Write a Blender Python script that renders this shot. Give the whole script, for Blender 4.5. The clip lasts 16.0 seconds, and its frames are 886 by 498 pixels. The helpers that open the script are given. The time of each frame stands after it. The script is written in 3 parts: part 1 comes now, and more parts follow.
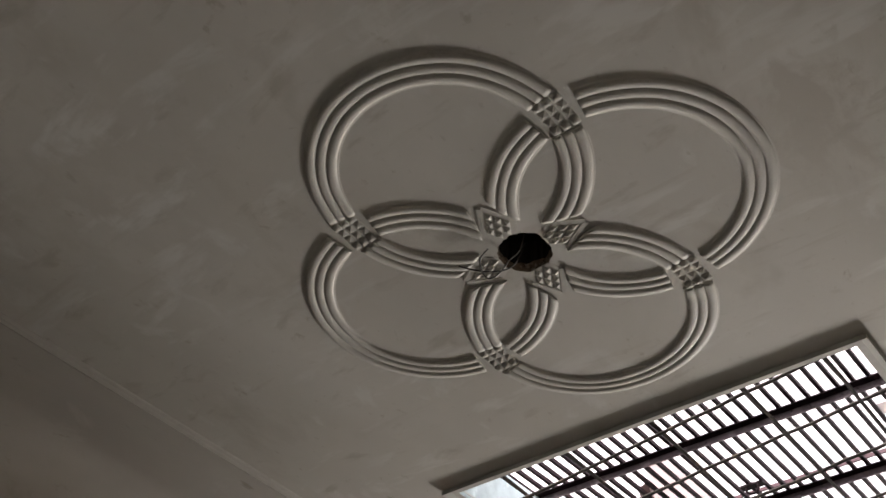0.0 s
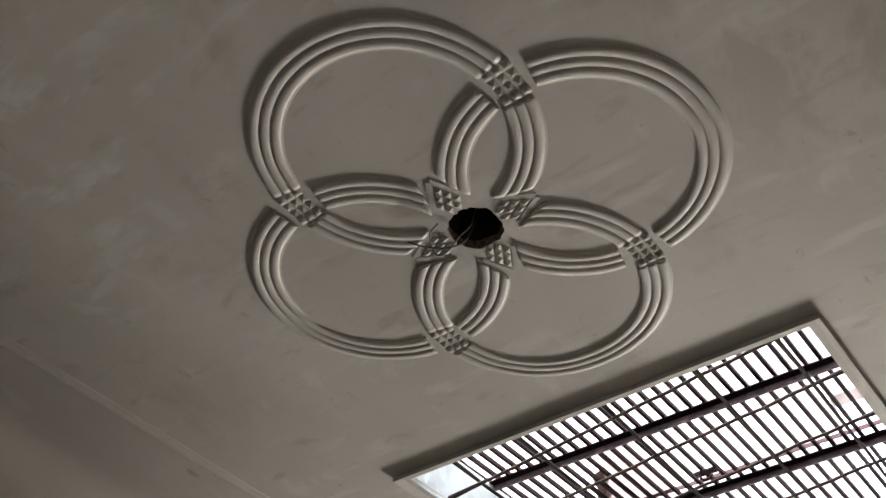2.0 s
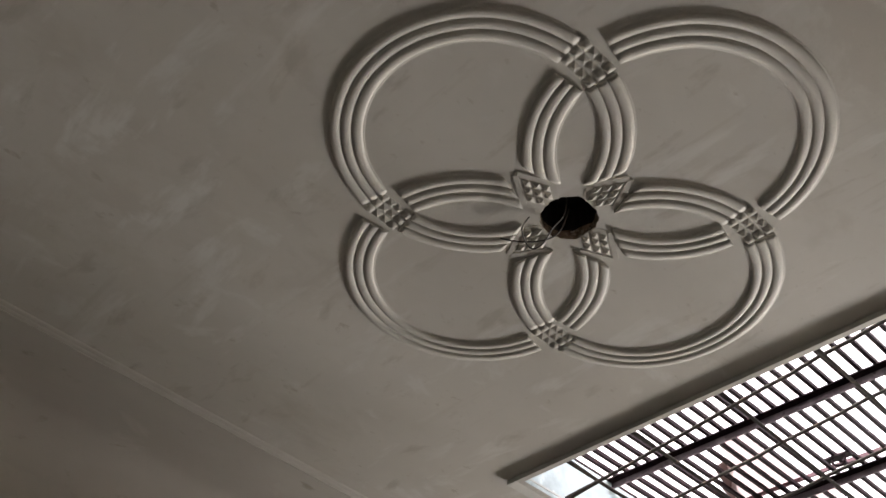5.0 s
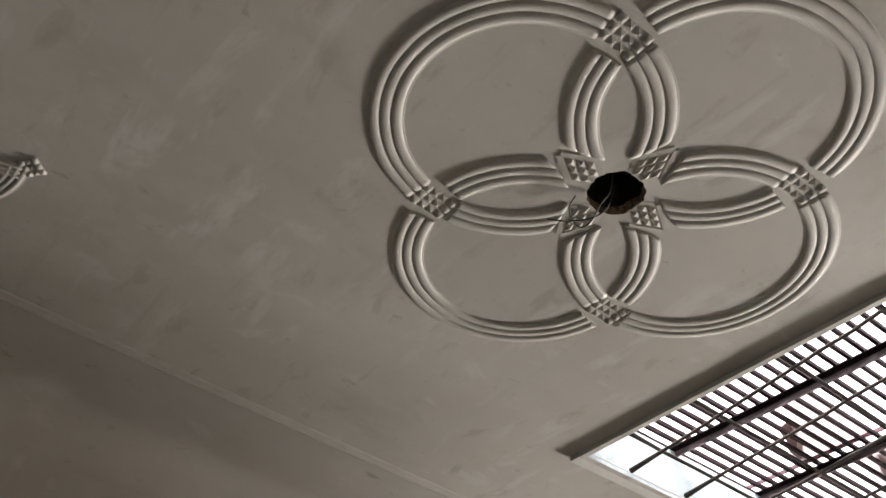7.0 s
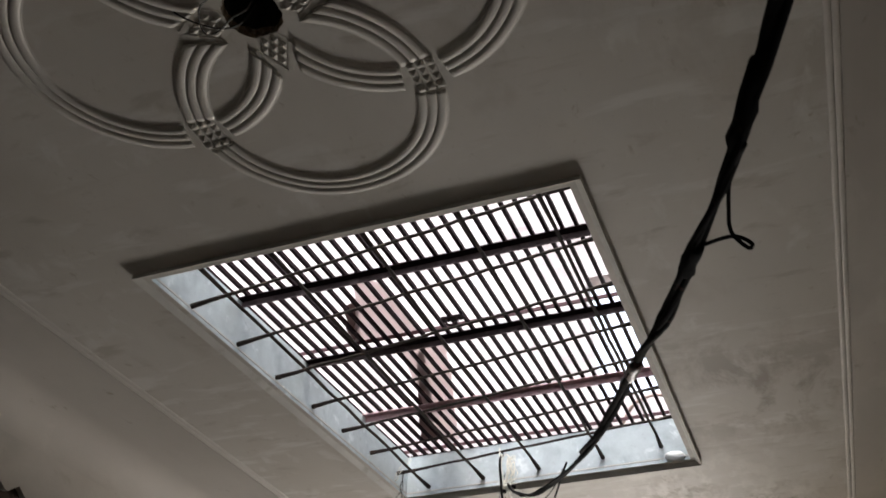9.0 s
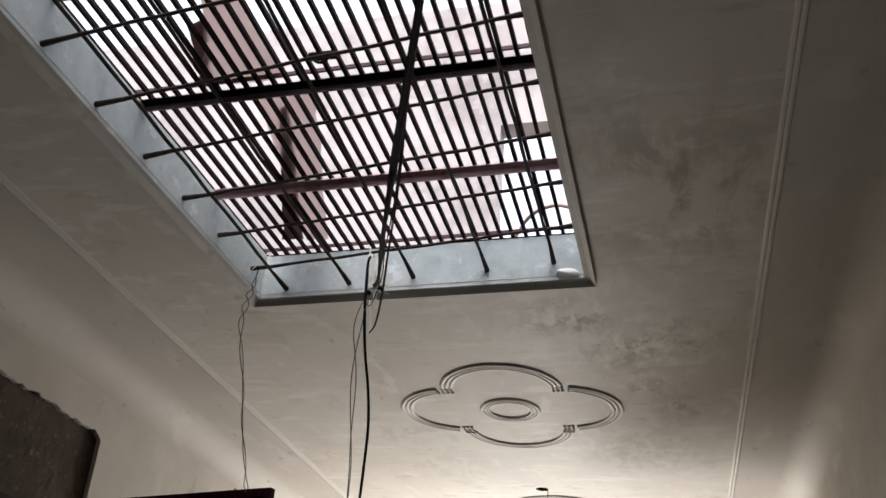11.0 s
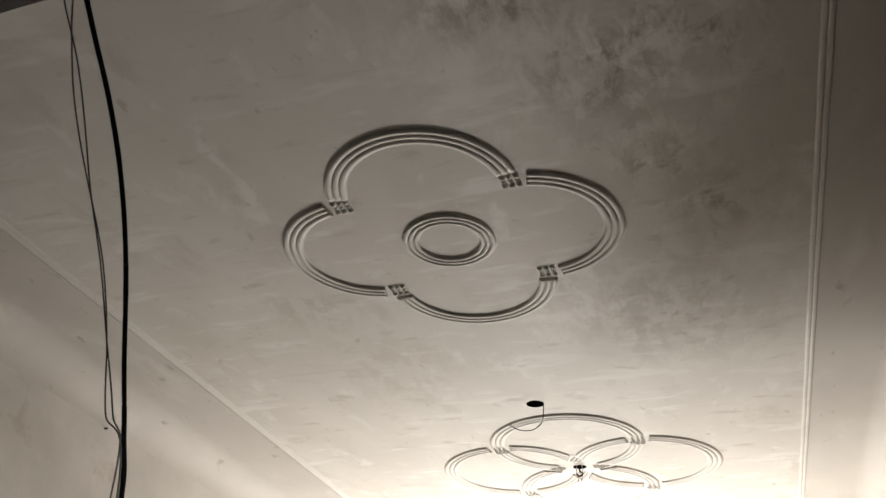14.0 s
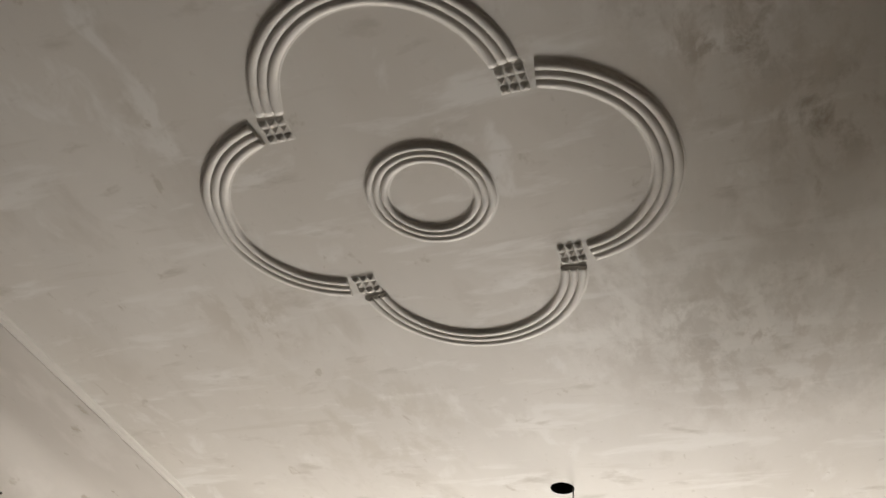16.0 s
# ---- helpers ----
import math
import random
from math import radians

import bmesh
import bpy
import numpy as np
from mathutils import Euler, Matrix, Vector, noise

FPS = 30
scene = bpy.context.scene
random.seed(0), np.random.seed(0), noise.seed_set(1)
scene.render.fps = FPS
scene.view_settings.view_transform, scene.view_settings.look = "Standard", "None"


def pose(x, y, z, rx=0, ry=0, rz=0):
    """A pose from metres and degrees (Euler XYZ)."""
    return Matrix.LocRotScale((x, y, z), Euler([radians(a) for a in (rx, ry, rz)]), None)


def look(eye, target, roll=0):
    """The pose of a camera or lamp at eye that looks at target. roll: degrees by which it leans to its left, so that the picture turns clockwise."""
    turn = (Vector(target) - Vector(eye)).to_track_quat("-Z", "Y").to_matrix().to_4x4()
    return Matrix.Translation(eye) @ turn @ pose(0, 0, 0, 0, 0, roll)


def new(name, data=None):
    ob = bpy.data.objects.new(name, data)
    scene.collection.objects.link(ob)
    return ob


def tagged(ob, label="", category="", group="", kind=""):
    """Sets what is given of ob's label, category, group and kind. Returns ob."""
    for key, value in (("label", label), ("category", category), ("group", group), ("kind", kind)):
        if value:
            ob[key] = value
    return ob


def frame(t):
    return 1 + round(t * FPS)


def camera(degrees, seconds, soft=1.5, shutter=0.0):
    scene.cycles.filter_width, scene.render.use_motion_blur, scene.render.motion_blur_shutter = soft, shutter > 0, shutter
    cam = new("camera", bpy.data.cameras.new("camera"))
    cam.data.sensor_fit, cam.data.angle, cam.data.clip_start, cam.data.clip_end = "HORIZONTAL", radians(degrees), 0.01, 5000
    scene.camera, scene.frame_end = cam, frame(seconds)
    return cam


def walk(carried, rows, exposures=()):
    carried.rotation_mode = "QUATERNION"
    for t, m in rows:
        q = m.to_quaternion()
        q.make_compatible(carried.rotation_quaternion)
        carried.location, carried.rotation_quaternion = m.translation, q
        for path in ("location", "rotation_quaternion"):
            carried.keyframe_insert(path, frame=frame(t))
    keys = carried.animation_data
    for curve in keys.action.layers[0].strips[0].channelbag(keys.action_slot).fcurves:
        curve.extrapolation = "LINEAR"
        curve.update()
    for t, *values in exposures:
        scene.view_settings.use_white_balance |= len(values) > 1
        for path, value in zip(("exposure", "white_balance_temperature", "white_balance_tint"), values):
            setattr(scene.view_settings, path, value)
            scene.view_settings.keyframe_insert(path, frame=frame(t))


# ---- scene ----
cam = camera(53.0, 16.0, shutter=0.15)
PATH = [
    (0, (2.287, -2.611, 1.461), (1.339, -1.583, 2.891), 5.0),
    (0.5, (2.297, -2.593, 1.458), (1.383, -1.526, 2.882), 4.2),
    (1, (2.284, -2.558, 1.471), (1.35, -1.513, 2.897), 4.5),
    (1.5, (2.263, -2.542, 1.47), (1.367, -1.47, 2.9), 3.8),
    (2, (2.258, -2.501, 1.466), (1.373, -1.421, 2.898), 3.0),
    (2.5, (2.236, -2.459, 1.487), (1.259, -1.492, 2.939), 5.3),
    (3, (2.236, -2.438, 1.489), (1.228, -1.493, 2.936), 5.4),
    (3.5, (2.246, -2.437, 1.491), (1.23, -1.489, 2.929), 4.9),
    (4, (2.244, -2.437, 1.493), (1.223, -1.478, 2.92), 4.7),
    (4.5, (2.232, -2.439, 1.494), (1.202, -1.488, 2.919), 4.9),
    (5, (2.235, -2.443, 1.5), (1.184, -1.515, 2.927), 4.9),
    (5.2, (2.215, -2.465, 1.494), (1.144, -1.574, 2.928), 4.7),
    (7.5, (2.231, -2.481, 1.536), (1.087, -1.565, 2.897), 2.1),
    (8, (2.227, -2.459, 1.513), (1.202, -1.4, 2.865), 2.2),
    (8.5, (2.217, -2.367, 1.487), (1.393, -1.114, 2.81), 1.6),
    (8.7, (2.228, -2.346, 1.472), (1.528, -1.000, 2.775), 1.2),
    (9, (2.275, -2.283, 1.457), (1.675, -0.799, 2.657), 1.8),
    (9.2, (2.293, -2.235, 1.443), (1.711, -0.726, 2.619), 1.6),
    (9.5, (2.306, -2.138, 1.436), (1.716, -0.602, 2.573), 2.7),
    (9.8, (2.291, -2.013, 1.402), (1.736, -0.437, 2.501), 3.0),
    (10, (2.281, -1.932, 1.385), (1.739, -0.343, 2.472), 3.4),
    (10.2, (2.254, -1.831, 1.377), (1.712, -0.198, 2.396), 4.4),
    (12.3, (2.097, -0.134, 1.33), (1.724, 1.51, 2.406), 3.3),
    (12.5, (2.077, 0.036, 1.345), (1.691, 1.694, 2.395), 2.8),
    (13, (2.184, 0.522, 1.349), (1.654, 2.152, 2.38), 3.2),
    (13.5, (2.229, 0.855, 1.354), (1.657, 2.481, 2.368), 3.4),
    (14, (2.215, 1.219, 1.43), (1.665, 2.804, 2.52), 2.8),
    (14.5, (2.263, 1.637, 1.449), (1.634, 3.139, 2.611), 4.6),
    (15, (2.248, 2.007, 1.466), (1.569, 3.434, 2.692), 6.5),
    (15.5, (2.159, 2.293, 1.523), (1.559, 3.646, 2.868), 4.6),
    (16, (2.045, 2.551, 1.583), (1.425, 3.873, 2.95), 8.7),
]
walk(cam, [(t, look(eye, target, roll)) for t, eye, target, roll in PATH],
     exposures=[(0.0, 3.3), (0.7, 3.5), (2.0, 3.55), (3.5, 3.65), (5.2, 3.65), (7.5, 3.95), (8.0, 3.65), (8.5, 3.05), (9.0, 2.3), (9.5, 2.1), (10.2, 1.85), (12.5, 1.55), (13.5, 1.42), (14.5, 1.27), (15.2, 1.35), (16.0, 1.65)])

# ---- light ----
world = bpy.data.worlds.new("daylight")
scene.world = world
world.use_nodes = True
wn = world.node_tree
sky = wn.nodes.new("ShaderNodeTexSky")
sky.sky_type, sky.sun_disc = "NISHITA", False
sky.sun_elevation, sky.sun_rotation, sky.air_density, sky.dust_density = radians(71), radians(163), 1.0, 3.0
wn.nodes["Background"].inputs["Strength"].default_value = 0.12
haze = wn.nodes.new("ShaderNodeHueSaturation")
haze.inputs["Saturation"].default_value, haze.inputs["Value"].default_value = 0.35, 1.5
wn.links.new(sky.outputs[0], haze.inputs["Color"])
wn.links.new(haze.outputs[0], wn.nodes["Background"].inputs["Color"])
sun = new("sun", bpy.data.lights.new("sun", "SUN"))
sun.data.energy, sun.data.angle, sun.data.color = 0.4, radians(30), (1, 0.96, 0.9)
sun.matrix_world = look((2.2, -2.7, 16), (1, 1.3, 4))
bulb_light = new("bulb_light", bpy.data.lights.new("bulb_light", "POINT"))
bulb_light.data.energy, bulb_light.data.color, bulb_light.data.shadow_soft_size = 330, (1.0, 0.968, 0.928), 0.60
bulb_light.location = (0.70, 9.60, 1.22)

# ---- materials ----


def material(name, colour, rough=0.8, metal=0.0, spots=(), bump=(), mottle=0.12, scale=4.0, stretch=None, gloss=0.4, stains=()):
    """A procedural surface. spots: (scale, low, high, colour) patches; bump: (scale, strength, distance) layers."""
    m = bpy.data.materials.new(name)
    m.use_nodes = True
    nt = m.node_tree
    b = nt.nodes["Principled BSDF"]
    b.inputs["Roughness"].default_value, b.inputs["Metallic"].default_value, b.inputs["Specular IOR Level"].default_value = rough, metal, gloss
    co = nt.nodes.new("ShaderNodeTexCoord").outputs["Object"]
    plain = co
    if stretch:
        mp = nt.nodes.new("ShaderNodeMapping")
        mp.inputs["Scale"].default_value = stretch
        nt.links.new(co, mp.inputs["Vector"])
        co = mp.outputs[0]

    def noise_node(s, detail=6.0, distort=0.0, rough_=0.6, own=None):
        n = nt.nodes.new("ShaderNodeTexNoise")
        n.inputs["Scale"].default_value, n.inputs["Detail"].default_value = s, detail
        n.inputs["Distortion"].default_value, n.inputs["Roughness"].default_value = distort, rough_
        if own:
            mo = nt.nodes.new("ShaderNodeMapping")
            mo.inputs["Scale"].default_value, mo.inputs["Rotation"].default_value = own, (0, 0, 0.2)
            nt.links.new(plain, mo.inputs["Vector"])
            nt.links.new(mo.outputs[0], n.inputs["Vector"])
        else:
            nt.links.new(co, n.inputs["Vector"])
        return n.outputs[0]

    def ramp(fac, lo, hi):
        r = nt.nodes.new("ShaderNodeMapRange")
        r.inputs["From Min"].default_value, r.inputs["From Max"].default_value = lo, hi
        nt.links.new(fac, r.inputs["Value"])
        return r.outputs[0]

    def mix(fac, a, c):
        x = nt.nodes.new("ShaderNodeMix")
        x.data_type = "RGBA"
        nt.links.new(fac, x.inputs[0])
        for sock, val in ((x.inputs[6], a), (x.inputs[7], c)):
            if isinstance(val, tuple):
                sock.default_value = (*val, 1)
            else:
                nt.links.new(val, sock)
        return x.outputs[2]

    dark = tuple(c * (1 - mottle) for c in colour)
    light = tuple(min(1, c * (1 + mottle)) for c in colour)
    col = mix(ramp(noise_node(scale), 0.3, 0.7), dark, light)
    for s, lo, hi, c, *own in spots:
        col = mix(ramp(noise_node(s, 5.0, 0.3, 0.58, own[0] if own else None), lo, hi), col, c)
    for x, y, r, sc, c in stains:
        dist = nt.nodes.new("ShaderNodeVectorMath")
        dist.operation = "DISTANCE"
        nt.links.new(plain, dist.inputs[0])
        dist.inputs[1].default_value = (x, y, 3.5)
        near = ramp(dist.outputs["Value"], r, r * 0.2)
        both = nt.nodes.new("ShaderNodeMath")
        both.operation = "MULTIPLY"
        nt.links.new(near, both.inputs[0])
        nt.links.new(ramp(noise_node(sc, 6.0, 0.3, 0.66), 0.485, 0.60), both.inputs[1])
        col = mix(both.outputs[0], col, c)
    nt.links.new(col, b.inputs["Base Color"])
    last = None
    for s, strength, dist in bump:
        bn = nt.nodes.new("ShaderNodeBump")
        bn.inputs["Strength"].default_value, bn.inputs["Distance"].default_value = strength, dist
        nt.links.new(noise_node(s, 5.0), bn.inputs["Height"])
        if last:
            nt.links.new(last, bn.inputs["Normal"])
        last = bn.outputs[0]
    if last:
        nt.links.new(last, b.inputs["Normal"])
    return m


PLASTER = material("ceiling_plaster", (0.545, 0.515, 0.47), 0.72, spots=[(0.9, 0.42, 0.68, (0.50, 0.465, 0.415)), (2.6, 0.57, 0.70, (0.465, 0.43, 0.38)), (4.2, 0.60, 0.68, (0.59, 0.565, 0.525)), (11.0, 0.66, 0.72, (0.43, 0.39, 0.335)), (30.0, 0.64, 0.72, (0.475, 0.44, 0.39)), (1.1, 0.62, 0.72, (0.485, 0.45, 0.40), (1.0, 11.0, 1.0)), (2.2, 0.56, 0.66, (0.60, 0.575, 0.535), (1.0, 3.6, 1.0)), (3.4, 0.60, 0.70, (0.44, 0.405, 0.355), (1.0, 2.4, 1.0))],
                   bump=[(1.3, 0.22, 0.03), (8.0, 0.08, 0.006), (50.0, 0.09, 0.002)], mottle=0.05, scale=2.0, stretch=(1.25, 0.7, 1.0),
                   stains=[(1.73, 2.93, 0.30, 6.0, (0.27, 0.225, 0.17)), (1.97, 3.33, 0.28, 7.0, (0.27, 0.225, 0.17)), (2.29, 3.2, 0.30, 5.0, (0.29, 0.245, 0.19)), (2.1, 3.8, 0.3, 8.0, (0.33, 0.285, 0.23)), (2.32, 4.15, 0.25, 6.0, (0.33, 0.285, 0.23)), (1.75, 4.85, 0.5, 7.0, (0.66, 0.635, 0.59)), (2.1, 3.3, 0.6, 8.5, (0.68, 0.65, 0.60)), (1.75, 2.85, 0.7, 5.5, (0.66, 0.63, 0.58)), (2.1, 4.95, 0.8, 5.5, (0.64, 0.61, 0.565)), (2.25, 4.1, 0.6, 7.0, (0.46, 0.42, 0.365)), (2.05, 5.1, 0.6, 10.0, (0.475, 0.435, 0.385)),
                           (2.25, 1.8, 0.8, 3.4, (0.33, 0.29, 0.24)), (0.55, 5.3, 0.6, 6.0, (0.475, 0.44, 0.385)), (0.2, -2.0, 0.7, 5.0, (0.49, 0.455, 0.405)), (0.4, 4.6, 0.3, 7.0, (0.45, 0.41, 0.355)), (2.35, -1.0, 0.7, 4.5, (0.45, 0.41, 0.36))])
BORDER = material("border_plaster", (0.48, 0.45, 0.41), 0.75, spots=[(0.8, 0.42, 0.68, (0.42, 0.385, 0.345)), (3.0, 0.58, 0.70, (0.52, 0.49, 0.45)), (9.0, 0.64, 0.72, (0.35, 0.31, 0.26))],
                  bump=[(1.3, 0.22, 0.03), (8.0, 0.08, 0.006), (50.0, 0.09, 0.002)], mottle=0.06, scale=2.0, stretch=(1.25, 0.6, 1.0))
MOULD = material("moulded_plaster", (0.56, 0.53, 0.485), 0.62, spots=[(14, 0.60, 0.78, (0.50, 0.46, 0.40))], bump=[(60.0, 0.15, 0.002)], mottle=0.06, scale=9)
WALLP = material("wall_plaster", (0.475, 0.445, 0.405), 0.85, spots=[(1.1, 0.5, 0.72, (0.42, 0.385, 0.34)), (2.2, 0.62, 0.74, (0.33, 0.28, 0.22)), (3.0, 0.6, 0.7, (0.52, 0.49, 0.45))],
                 bump=[(5.0, 0.3, 0.01), (60.0, 0.2, 0.003)], mottle=0.1, scale=2.5)
CEMENT = material("shaft_cement", (0.56, 0.61, 0.62), 0.85, spots=[(5, 0.45, 0.7, (0.40, 0.445, 0.46)), (11, 0.58, 0.7, (0.72, 0.76, 0.77)), (30, 0.6, 0.7, (0.46, 0.50, 0.51))], bump=[(20, 0.3, 0.006), (90, 0.2, 0.002)], mottle=0.12, scale=5)
TRIMP = material("trim_plaster", (0.54, 0.525, 0.49), 0.7, spots=[(9, 0.58, 0.72, (0.42, 0.40, 0.35))], bump=[(40, 0.15, 0.003)], mottle=0.08, scale=6)
IRON = material("painted_iron", (0.013, 0.006, 0.007), 0.75, 0.0, gloss=0.07, spots=[(18, 0.58, 0.70, (0.03, 0.014, 0.013)), (45, 0.6, 0.7, (0.02, 0.012, 0.012))], bump=[(120, 0.3, 0.001)], mottle=0.25, scale=30)
BEAM = material("maroon_iron", (0.05, 0.016, 0.019), 0.6, 0.0, gloss=0.25, spots=[(16, 0.56, 0.70, (0.035, 0.014, 0.016))], bump=[(110, 0.3, 0.001)], mottle=0.2, scale=24)
OXIDE = material("red_oxide_iron", (0.50, 0.31, 0.325), 0.6, 0.0, spots=[(14, 0.55, 0.7, (0.33, 0.18, 0.19))], bump=[(80, 0.3, 0.001)], mottle=0.2, scale=20)
# paler copy of the iron: the lit face of the angle legs, as colour
LIT_LEG = material("lit_leg_iron", (0.085, 0.058, 0.06), 0.7, 0.0, gloss=0.2, spots=[(16, 0.52, 0.7, (0.15, 0.11, 0.11)), (40, 0.6, 0.7, (0.03, 0.015, 0.016))], bump=[(110, 0.3, 0.001)], mottle=0.2, scale=24)
STEEL = material("rusty_rebar", (0.035, 0.026, 0.022), 0.85, 0.0, gloss=0.15, spots=[(25, 0.55, 0.7, (0.085, 0.055, 0.04))], bump=[(200, 0.5, 0.001)], mottle=0.2, scale=40)
RUBBER = material("black_cable", (0.012, 0.011, 0.011), 0.95, gloss=0.06, spots=[(30, 0.62, 0.7, (0.06, 0.035, 0.03))], bump=[(150, 0.3, 0.001)], mottle=0.2, scale=50)
TAPE = material("cable_tape", (0.10, 0.04, 0.035), 0.5, spots=[(60, 0.5, 0.6, (0.02, 0.015, 0.015))], mottle=0.3, scale=70)
WIRE = material("grey_wire", (0.06, 0.055, 0.05), 0.55, mottle=0.2, scale=60)
PALE = material("pale_wire", (0.72, 0.69, 0.60), 0.5, mottle=0.2, scale=60)
MAROON = material("maroon_paint", (0.009, 0.0015, 0.0035), 0.6, gloss=0.04, spots=[(20, 0.66, 0.72, (0.012, 0.005, 0.006))], bump=[(90, 0.12, 0.001)], mottle=0.15, scale=10)
# lighter copy of the maroon: light on the gate's edge, put into colour
FRAMEP = material("lit_maroon_paint", (0.026, 0.003, 0.009), 0.5, gloss=0.1, spots=[(20, 0.62, 0.72, (0.015, 0.003, 0.006))], bump=[(90, 0.12, 0.001)], mottle=0.15, scale=10)
# dark mortar; also the darkness of the back room, put into colour
BARE = material("mortar_and_room_shade", (0.05, 0.033, 0.023), 0.95, spots=[(7, 0.5, 0.7, (0.045, 0.03, 0.022)), (22, 0.62, 0.7, (0.14, 0.11, 0.085))], bump=[(14, 0.8, 0.02), (70, 0.5, 0.005)], mottle=0.25, scale=10)
EARTH = material("broken_mortar", (0.23, 0.17, 0.12), 0.95, spots=[(40, 0.5, 0.65, (0.10, 0.07, 0.05)), (90, 0.55, 0.65, (0.40, 0.35, 0.29))], bump=[(60, 0.8, 0.006)], mottle=0.25, scale=30)
FLOORM = material("cement_floor", (0.04, 0.038, 0.035), 0.85, spots=[(2, 0.5, 0.7, (0.03, 0.028, 0.026))], bump=[(30, 0.2, 0.004)], mottle=0.12, scale=3)
PINK = material("upper_wall_paint", (0.53, 0.465, 0.455), 0.85, spots=[(1.5, 0.48, 0.70, (0.34, 0.285, 0.28)), (5.0, 0.55, 0.7, (0.52, 0.48, 0.47))], bump=[(30, 0.2, 0.004)], mottle=0.06, scale=2)
WOOD = material("weathered_board", (0.42, 0.30, 0.25), 0.85, spots=[(6, 0.5, 0.7, (0.26, 0.17, 0.14))], bump=[(50, 0.3, 0.002)], mottle=0.2, scale=12)
SHEET = material("dusty_sheeting", (0.36, 0.25, 0.235), 0.7, spots=[(7, 0.5, 0.68, (0.24, 0.16, 0.15))], mottle=0.15, scale=14)
thin = SHEET.node_tree.nodes.new("ShaderNodeBsdfTranslucent")
thin.inputs["Color"].default_value = (0.60, 0.52, 0.51, 1)
both = SHEET.node_tree.nodes.new("ShaderNodeMixShader")
both.inputs[0].default_value = 0.6
SHEET.node_tree.links.new(SHEET.node_tree.nodes["Principled BSDF"].outputs[0], both.inputs[1])
SHEET.node_tree.links.new(thin.outputs[0], both.inputs[2])
SHEET.node_tree.links.new(both.outputs[0], SHEET.node_tree.nodes["Material Output"].inputs["Surface"])
CLOTH = SHEET.copy()
CLOTH.name = "dark_cloth"
CLOTH.node_tree.nodes["Translucent BSDF"].inputs["Color"].default_value = (0.10, 0.075, 0.07, 1)
CLOTH.node_tree.nodes["Mix Shader"].inputs[0].default_value = 0.85
# near-black for dark fittings and for the shade inside the fan holes
DARK = material("dark_fittings_and_hole_shade", (0.02, 0.017, 0.015), 0.95, bump=[(40, 0.6, 0.01)], mottle=0.3, scale=15)
CHALK = material("white_plaster_lump", (0.8, 0.8, 0.78), 0.8, bump=[(30, 0.4, 0.006)], mottle=0.05, scale=8)

# ---- mesh helpers ----
ZC = 3.5


def link(name, bm, mat, parent=None, label="", smooth=False):
    me = bpy.data.meshes.new(name)
    bmesh.ops.recalc_face_normals(bm, faces=bm.faces)
    bm.to_mesh(me)
    bm.free()
    if smooth:
        for p in me.polygons:
            p.use_smooth = True
    me.materials.append(mat)
    ob = new(name, me)
    ob.parent = parent
    return tagged(ob, label)


def part(name, bm, mat, parent, label="", smooth=False):
    return link(name, bm, mat, parent, label, smooth)


def empty(name, loc, label, category, group="", kind=""):
    e = new(name)
    e.location = loc
    e.empty_display_size = 0.05
    return tagged(e, label, category, group, kind)


def prism(bm, pts, z0, z1):
    """A solid between two heights over a flat outline."""
    lo = [bm.verts.new((x, y, z0)) for x, y in pts]
    hi = [bm.verts.new((x, y, z1)) for x, y in pts]
    n = len(pts)
    bm.faces.new(lo)
    bm.faces.new(hi)
    for i in range(n):
        bm.faces.new((lo[i], lo[(i + 1) % n], hi[(i + 1) % n], hi[i]))


def box(bm, x0, x1, y0, y1, z0, z1):
    prism(bm, [(x0, y0), (x1, y0), (x1, y1), (x0, y1)], z0, z1)


def sweep(bm, path, radius, sides=8, wobble=0.0, rng=None):
    """A round tube along a path of points; radius may be a number or one per point."""
    path = [Vector(p) for p in path]
    rings = []
    up = Vector((0, 0, 1))
    for i, p in enumerate(path):
        d = (path[min(i + 1, len(path) - 1)] - path[max(i - 1, 0)]).normalized()
        a = d.cross(up if abs(d.z) < 0.9 else Vector((1, 0, 0))).normalized()
        b = d.cross(a)
        r = radius[i] if isinstance(radius, (list, tuple)) else radius
        ring = []
        for k in range(sides):
            w = 1 + (rng.uniform(-wobble, wobble) if rng else 0)
            ang = 2 * math.pi * k / sides
            ring.append(bm.verts.new(p + (a * math.cos(ang) + b * math.sin(ang)) * r * w))
        rings.append(ring)
    for r0, r1 in zip(rings, rings[1:]):
        for k in range(sides):
            bm.faces.new((r0[k], r0[(k + 1) % sides], r1[(k + 1) % sides], r1[k]))
    bm.faces.new(rings[0])
    bm.faces.new(rings[-1])


def smooth_path(points, n=8):
    """A Catmull-Rom line through a few points."""
    p = [Vector(q) for q in points]
    p = [p[0] * 2 - p[1]] + p + [p[-1] * 2 - p[-2]]
    out = []
    for i in range(1, len(p) - 2):
        for k in range(n):
            t = k / n
            a, b, c, d = p[i - 1:i + 3]
            out.append(0.5 * (2 * b + (c - a) * t + (2 * a - 5 * b + 4 * c - d) * t * t + (3 * b - a - 3 * c + d) * t ** 3))
    out.append(p[-2])
    return out


# ---- the opening in the ceiling, a little out of square ----
NL, NR, FR, FL = Vector((0.0, 0.0)), Vector((1.85, 0.0)), Vector((1.905, 2.54)), Vector((0.085, 2.60))


